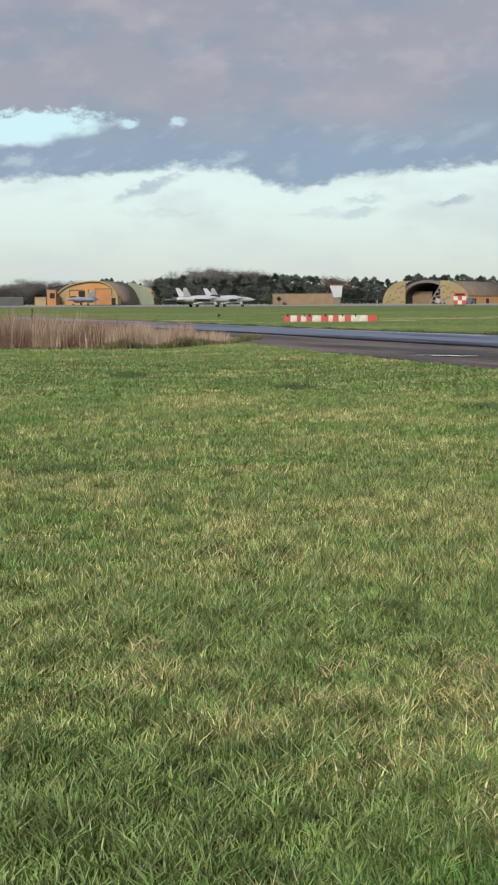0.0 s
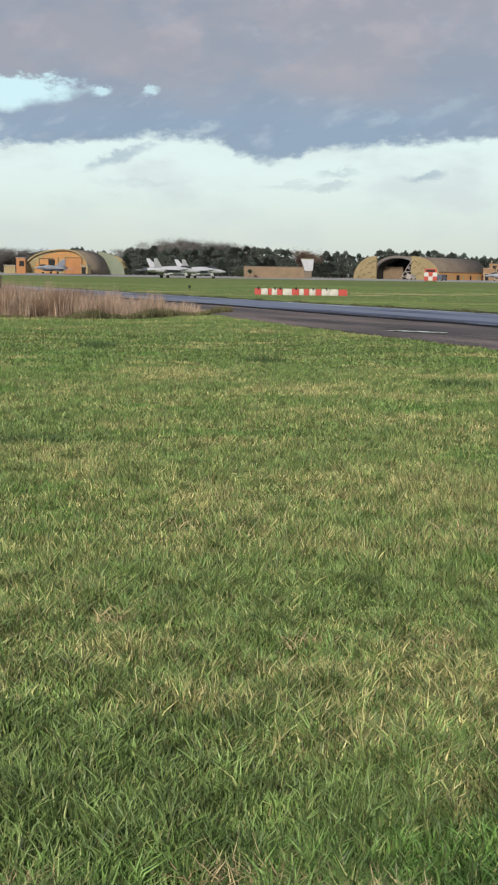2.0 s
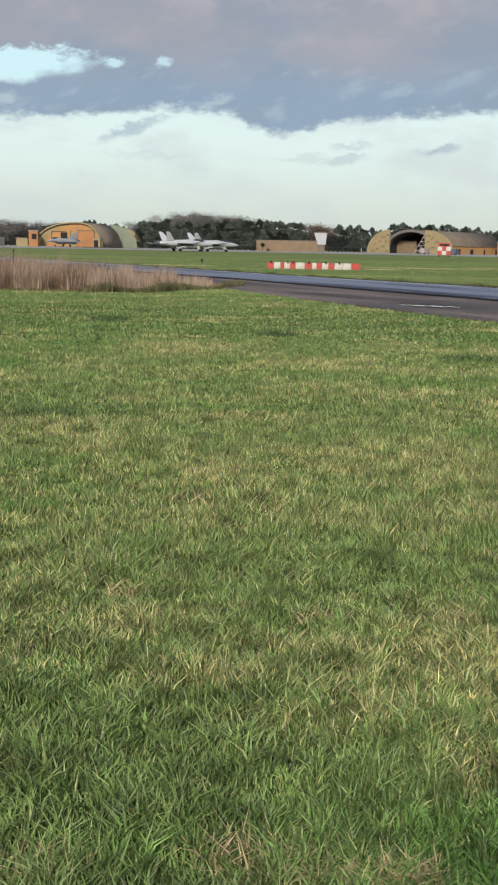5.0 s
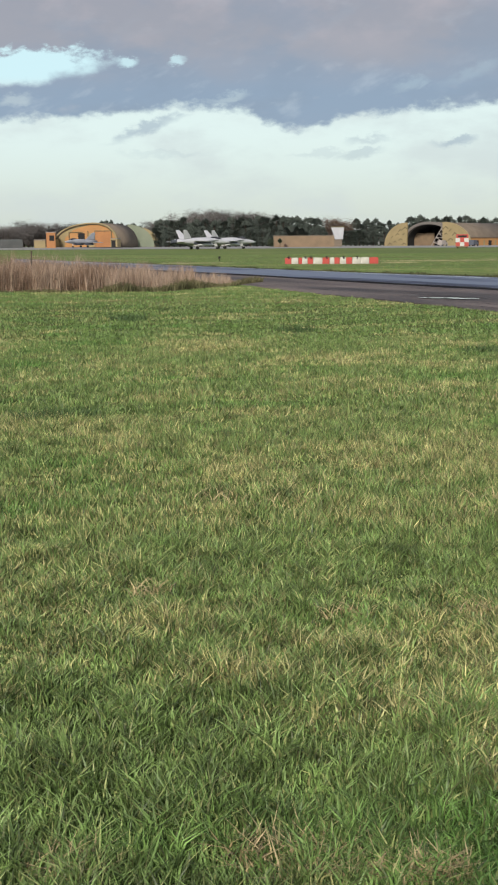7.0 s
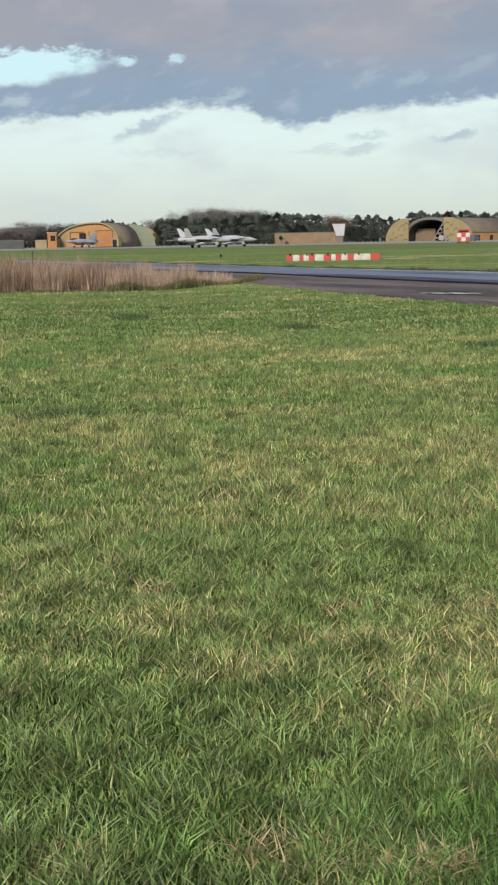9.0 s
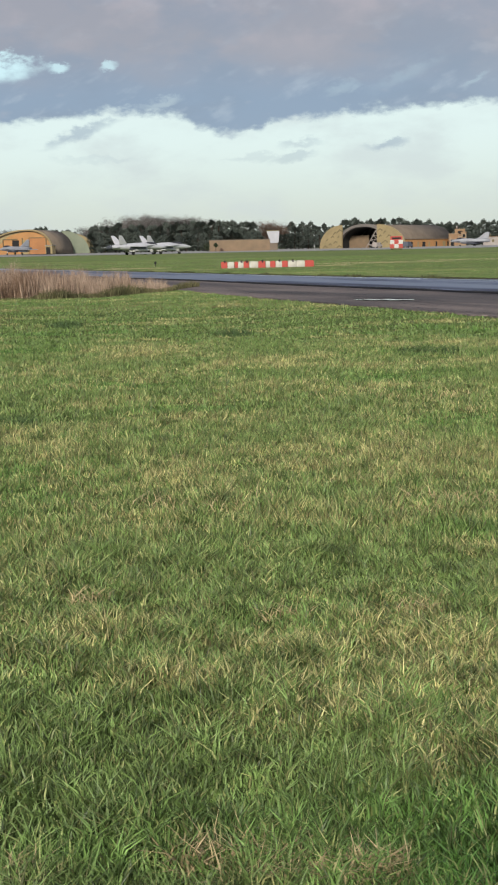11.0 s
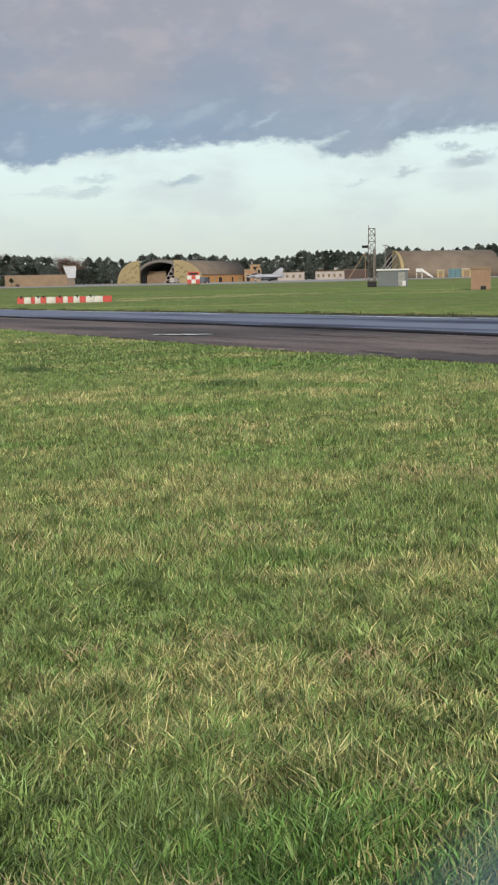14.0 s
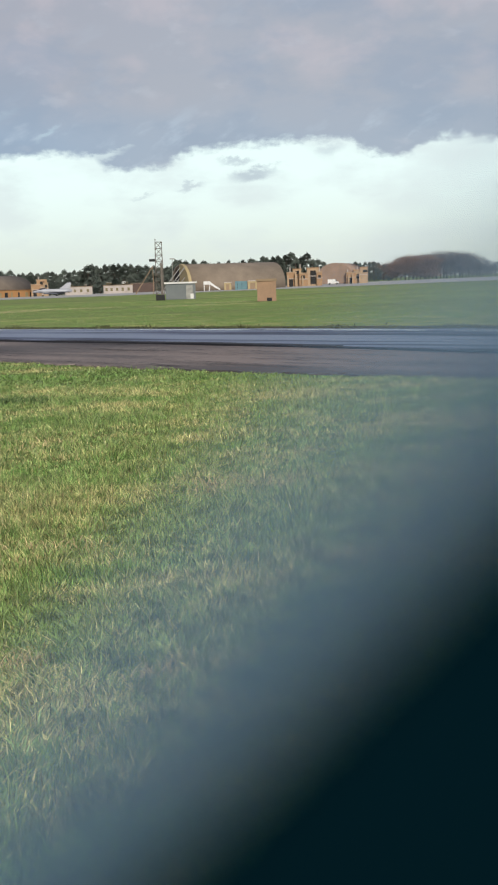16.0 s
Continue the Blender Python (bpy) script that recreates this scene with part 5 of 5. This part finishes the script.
def verge_tussocks():
    n = 9000
    t = [float(v) for v in rng.uniform(0.6, 7.0, n)]
    lines = [along(TRACK_FAR, v) for v in t]
    aim = [(along(TRACK_FAR, v) - along(TRACK_NEAR, v)).normalized() for v in t]
    k = 0.3 + np.abs(rng.normal(0, 1.3, n))
    x = np.array([p.x + d.x * q for p, d, q in zip(lines, aim, k)])
    y = np.array([p.y + d.y * q for p, d, q in zip(lines, aim, k)])
    h = rng.uniform(0.04, 0.18, n) * (0.7 + 0.5 * np.sin(np.array(t) * 21) * np.sin(np.array(t) * 8.3))
    tagged(blades_mesh("verge_grass", M_VERGE, x, y, np.full(n, 0.0), h, np.full(n, 0.05), h * 0.6, rng), "ragged olive grass along the far verge", "grass", kind="stuff")


verge_tussocks()


# ---- turf ----
def near_edge_x(y):
    ys = [p[1] for p in DIRT_NEAR][::-1]
    xs = [p[0] for p in DIRT_NEAR][::-1]
    return np.interp(y, ys, xs)


def turf(name, r0, r1, count, hmin, hmax, width, segs, power=1.0, material=M_BLADE, a0=-13.5, a1=36.0):
    """Blades over a ring of the lawn, on the near side of the track."""
    t = rng.uniform(0, 1, count)
    r = np.sqrt(r0 ** 2 + (r1 ** 2 - r0 ** 2) * t ** power)
    a = np.radians(rng.uniform(a0, a1, count))
    x, y = r * np.sin(a), r * np.cos(a)
    keep = x < near_edge_x(y) - 0.1 + 0.25 * np.sin(y * 1.3) * np.sin(y * 0.45)
    x, y, r = x[keep], y[keep], r[keep]
    n = len(x)
    tuft = 0.72 + 0.26 * np.sin(x * 2.1 + np.sin(y * 1.7)) * np.sin(y * 1.9 + np.sin(x * 1.3)) + 0.3 * np.sin(x * 9.1 + y * 3) * np.sin(y * 8.3 - x * 2) + 0.34 * np.sin(x * 31 + 3 * np.sin(y * 11)) * np.sin(y * 27 + 3 * np.sin(x * 13))
    h = rng.uniform(hmin, hmax, n) * np.clip(tuft, 0.2, None)
    w = width * rng.uniform(0.6, 1.3, n)
    ob = blades_mesh(name, material, x, y, np.full(n, -0.025), h, w, h * rng.uniform(0.1, 1.2, n), rng, segs)
    return tagged(ob, "mown winter turf with green and straw-coloured blades", "grass", kind="stuff")


turf("grass", 2.5, 6.2, 250000, 0.025, 0.1, 0.0072, 2)
turf("grass", 6.0, 11.0, 300000, 0.025, 0.095, 0.0105, 1)
turf("grass", 11.0, 20.0, 300000, 0.03, 0.09, 0.0155, 1, 1.0, M_BLADE_MID)
turf("grass", 20.0, 64.0, 290000, 0.03, 0.08, 0.03, 1, 1.5, M_BLADE_FAR)
turf("grass", 0.3, 10.0, 90000, 0.03, 0.09, 0.011, 1, 1.0, M_BLADE, 35.8, 346.7)


def far_field():
    """Sparse coarse tufts over the grass beyond the track."""
    n = 70000
    r = 52 + 110 * rng.uniform(0, 1, n) ** 1.3
    a = np.radians(rng.uniform(-13, 35.5, n))
    x, y = r * np.sin(a), r * np.cos(a)
    ys, xs = [p[1] for p in TRACK_FAR][::-1], [p[0] for p in TRACK_FAR][::-1]
    keep = (x > np.interp(y, ys, xs) + 2.5) | (y > 126)
    x, y, r = x[keep], y[keep], r[keep]
    k = len(x)
    h = rng.uniform(0.02, 0.075, k) * (0.7 + 0.5 * np.sin(x * 0.5 + np.sin(y * 0.3)) * np.sin(y * 0.23 + x * 0.05))
    z = np.array([rise(float(p), float(q)) for p, q in zip(x, y)]) - 0.02
    tagged(blades_mesh("far_grass", M_FIELD, x, y, z, h, 0.0007 * r, h * 0.8, rng, 1), "rough green airfield grass beyond the track", "grass", kind="stuff")


far_field()
M_STREAK = mat("bleached_grass", (0.36, 0.33, 0.175), (0.46, 0.41, 0.235), 1.0, 0.85, island=0.25)
M_TUFT = mat("dead_grass", (0.42, 0.32, 0.17), (0.55, 0.46, 0.26), 3.0, 0.85, island=0.4)


def dry_tuft(x, y, rx, ry, count, label, tall=1.0, material=None):
    a, r = rng.uniform(0, 2 * np.pi, count), rng.uniform(0, 1, count) ** 0.6
    px, py = x + rx * r * np.cos(a), y + ry * r * np.sin(a)
    h = rng.uniform(0.03, 0.085, count) * tall
    ob = blades_mesh("dry_grass", material or M_TUFT, px, py, np.full(count, -0.02), h, rng.uniform(0.003, 0.007, count) * (1 + y / 14), h * rng.uniform(0.5, 2.0, count), rng, 2)
    tagged(ob, label, "grass", kind="stuff")


for x, y, rx, ry, c in ((3.53, 8.8, 0.55, 0.5, 420), (-0.46, 5.3, 0.09, 0.08, 90), (1.55, 4.55, 0.22, 0.1, 130), (0.42, 4.95, 0.1, 0.07, 60), (0.48, 2.81, 0.09, 0.06, 170), (0.13, 2.86, 0.2, 0.1, 200), (0.37, 2.8, 0.16, 0.06, 160), (0.04, 2.94, 0.12, 0.07, 110), (-0.48, 2.83, 0.14, 0.08, 140),
                        (1.05, 5.0, 0.16, 0.1, 80), (0.1, 7.4, 0.5, 0.25, 160), (1.6, 7.2, 0.5, 0.3, 200), (2.2, 12.5, 0.9, 0.5, 160)):
    dry_tuft(x, y, rx, ry, c, "patch of dead straw-coloured grass in the turf")


for x, y, rx, ry, c in ((16.0, 101, 7.0, 4.2, 1500), (27.0, 108, 6.0, 4.0, 1200), (38.0, 100, 6.0, 4.0, 1200), (46.0, 112, 4.0, 1.8, 800), (55.0, 118, 4.0, 1.8, 800), (-4.0, 95, 3.0, 1.4, 500), (11.6, 92, 1.6, 1.2, 400)):
    dry_tuft(x, y, rx, ry, c, "straw-coloured streak of dead grass beyond the track", 1.4, M_STREAK)


M_LUSHT = mat("rank_grass", (0.05, 0.095, 0.03), (0.085, 0.14, 0.045), 2.0, 0.7, island=0.4)
for x, y, rx, ry, c in ((-2.57, 25.5, 0.4, 0.7, 500), (-1.83, 11.0, 0.42, 0.3, 420), (0.9, 22.0, 0.4, 0.6, 300), (3.6, 17.5, 0.5, 0.5, 360)):
    dry_tuft(x, y, rx, ry, c, "darker tuft of rank green grass", 1.5, M_LUSHT)


def marker_light(x, y):
    top = empty("marker_light", pose(x, y, 0.0), "small dark track-edge marker light in grass", "light fitting", "track markers")
    part("stem", rodded((0, 0, 0), (0, 0, 0.28), 0.03), M_DARK, top)
    part("head", rodded((0, 0, 0.26), (0, 0, 0.45), 0.12, 8, 0.09), M_DARK, top)


marker_light(-2.45, 103.0)


def post(x, y, h, material, label):
    top = empty("post", pose(x, y, rise(x, y), 0, 1.5, 0), label, "post")
    part("shaft", rodded((0, 0, -0.05), (0, 0, h), 0.022 if h < 1.27 else 0.09, 8), material, top)
    part("cap", rodded((0, 0, h - 0.01), (0, 0, h + 0.1), 0.03 if h < 1.27 else 0.28, 8, 0.03), material, top)


post(-7.9, 43.6, 1.24, M_BARK, "thin dark weathered post among the reeds")
post(*far(6.21, 410), 1.5, M_WHITE, "short white marker post at the apron's edge")


# ---- panel beside the viewpoint ----
def door_panel():
    """Stand-in for an unidentified dark shape: sloping rounded top, a finger's width from the last viewpoint."""
    m = pose(0.0312, -0.0205, 0.0, 0, 0, -22.62) @ pose(0, 0.016, 0, 0, 0, 0)
    top = empty("door_panel", m, "dark navy stand-in panel with sloping edge beside the viewpoint", "panel")
    z = EYE
    lo, hi = (-0.0140, z - 0.01617), (0.0480, z + 0.0442)
    part("panel", prism(bmesh.new(), [(-0.0177, 0.0), (0.3, 0.0), (0.3, hi[1]), (hi[0] + 0.002, hi[1]), (lo[0] + 0.002, lo[1] - 0.001), (-0.0177, lo[1] - 0.006)], 0.0, 0.0012), M_NAVY, top)
    # Added pale blue strip; blurred, it paints the bluish veil along the edge.
    part("edge_trim", rodded((hi[0] + 0.0006, 0.0006, hi[1] - 0.0005), (lo[0] + 0.0006, 0.0006, lo[1] - 0.0005), 0.00085, 12), mat("blue_grey_veil", (0.125, 0.21, 0.315), None, 30, 0.8, spec=0.05), top, "added blue-grey strip that paints a soft veil along the edge")


door_panel()
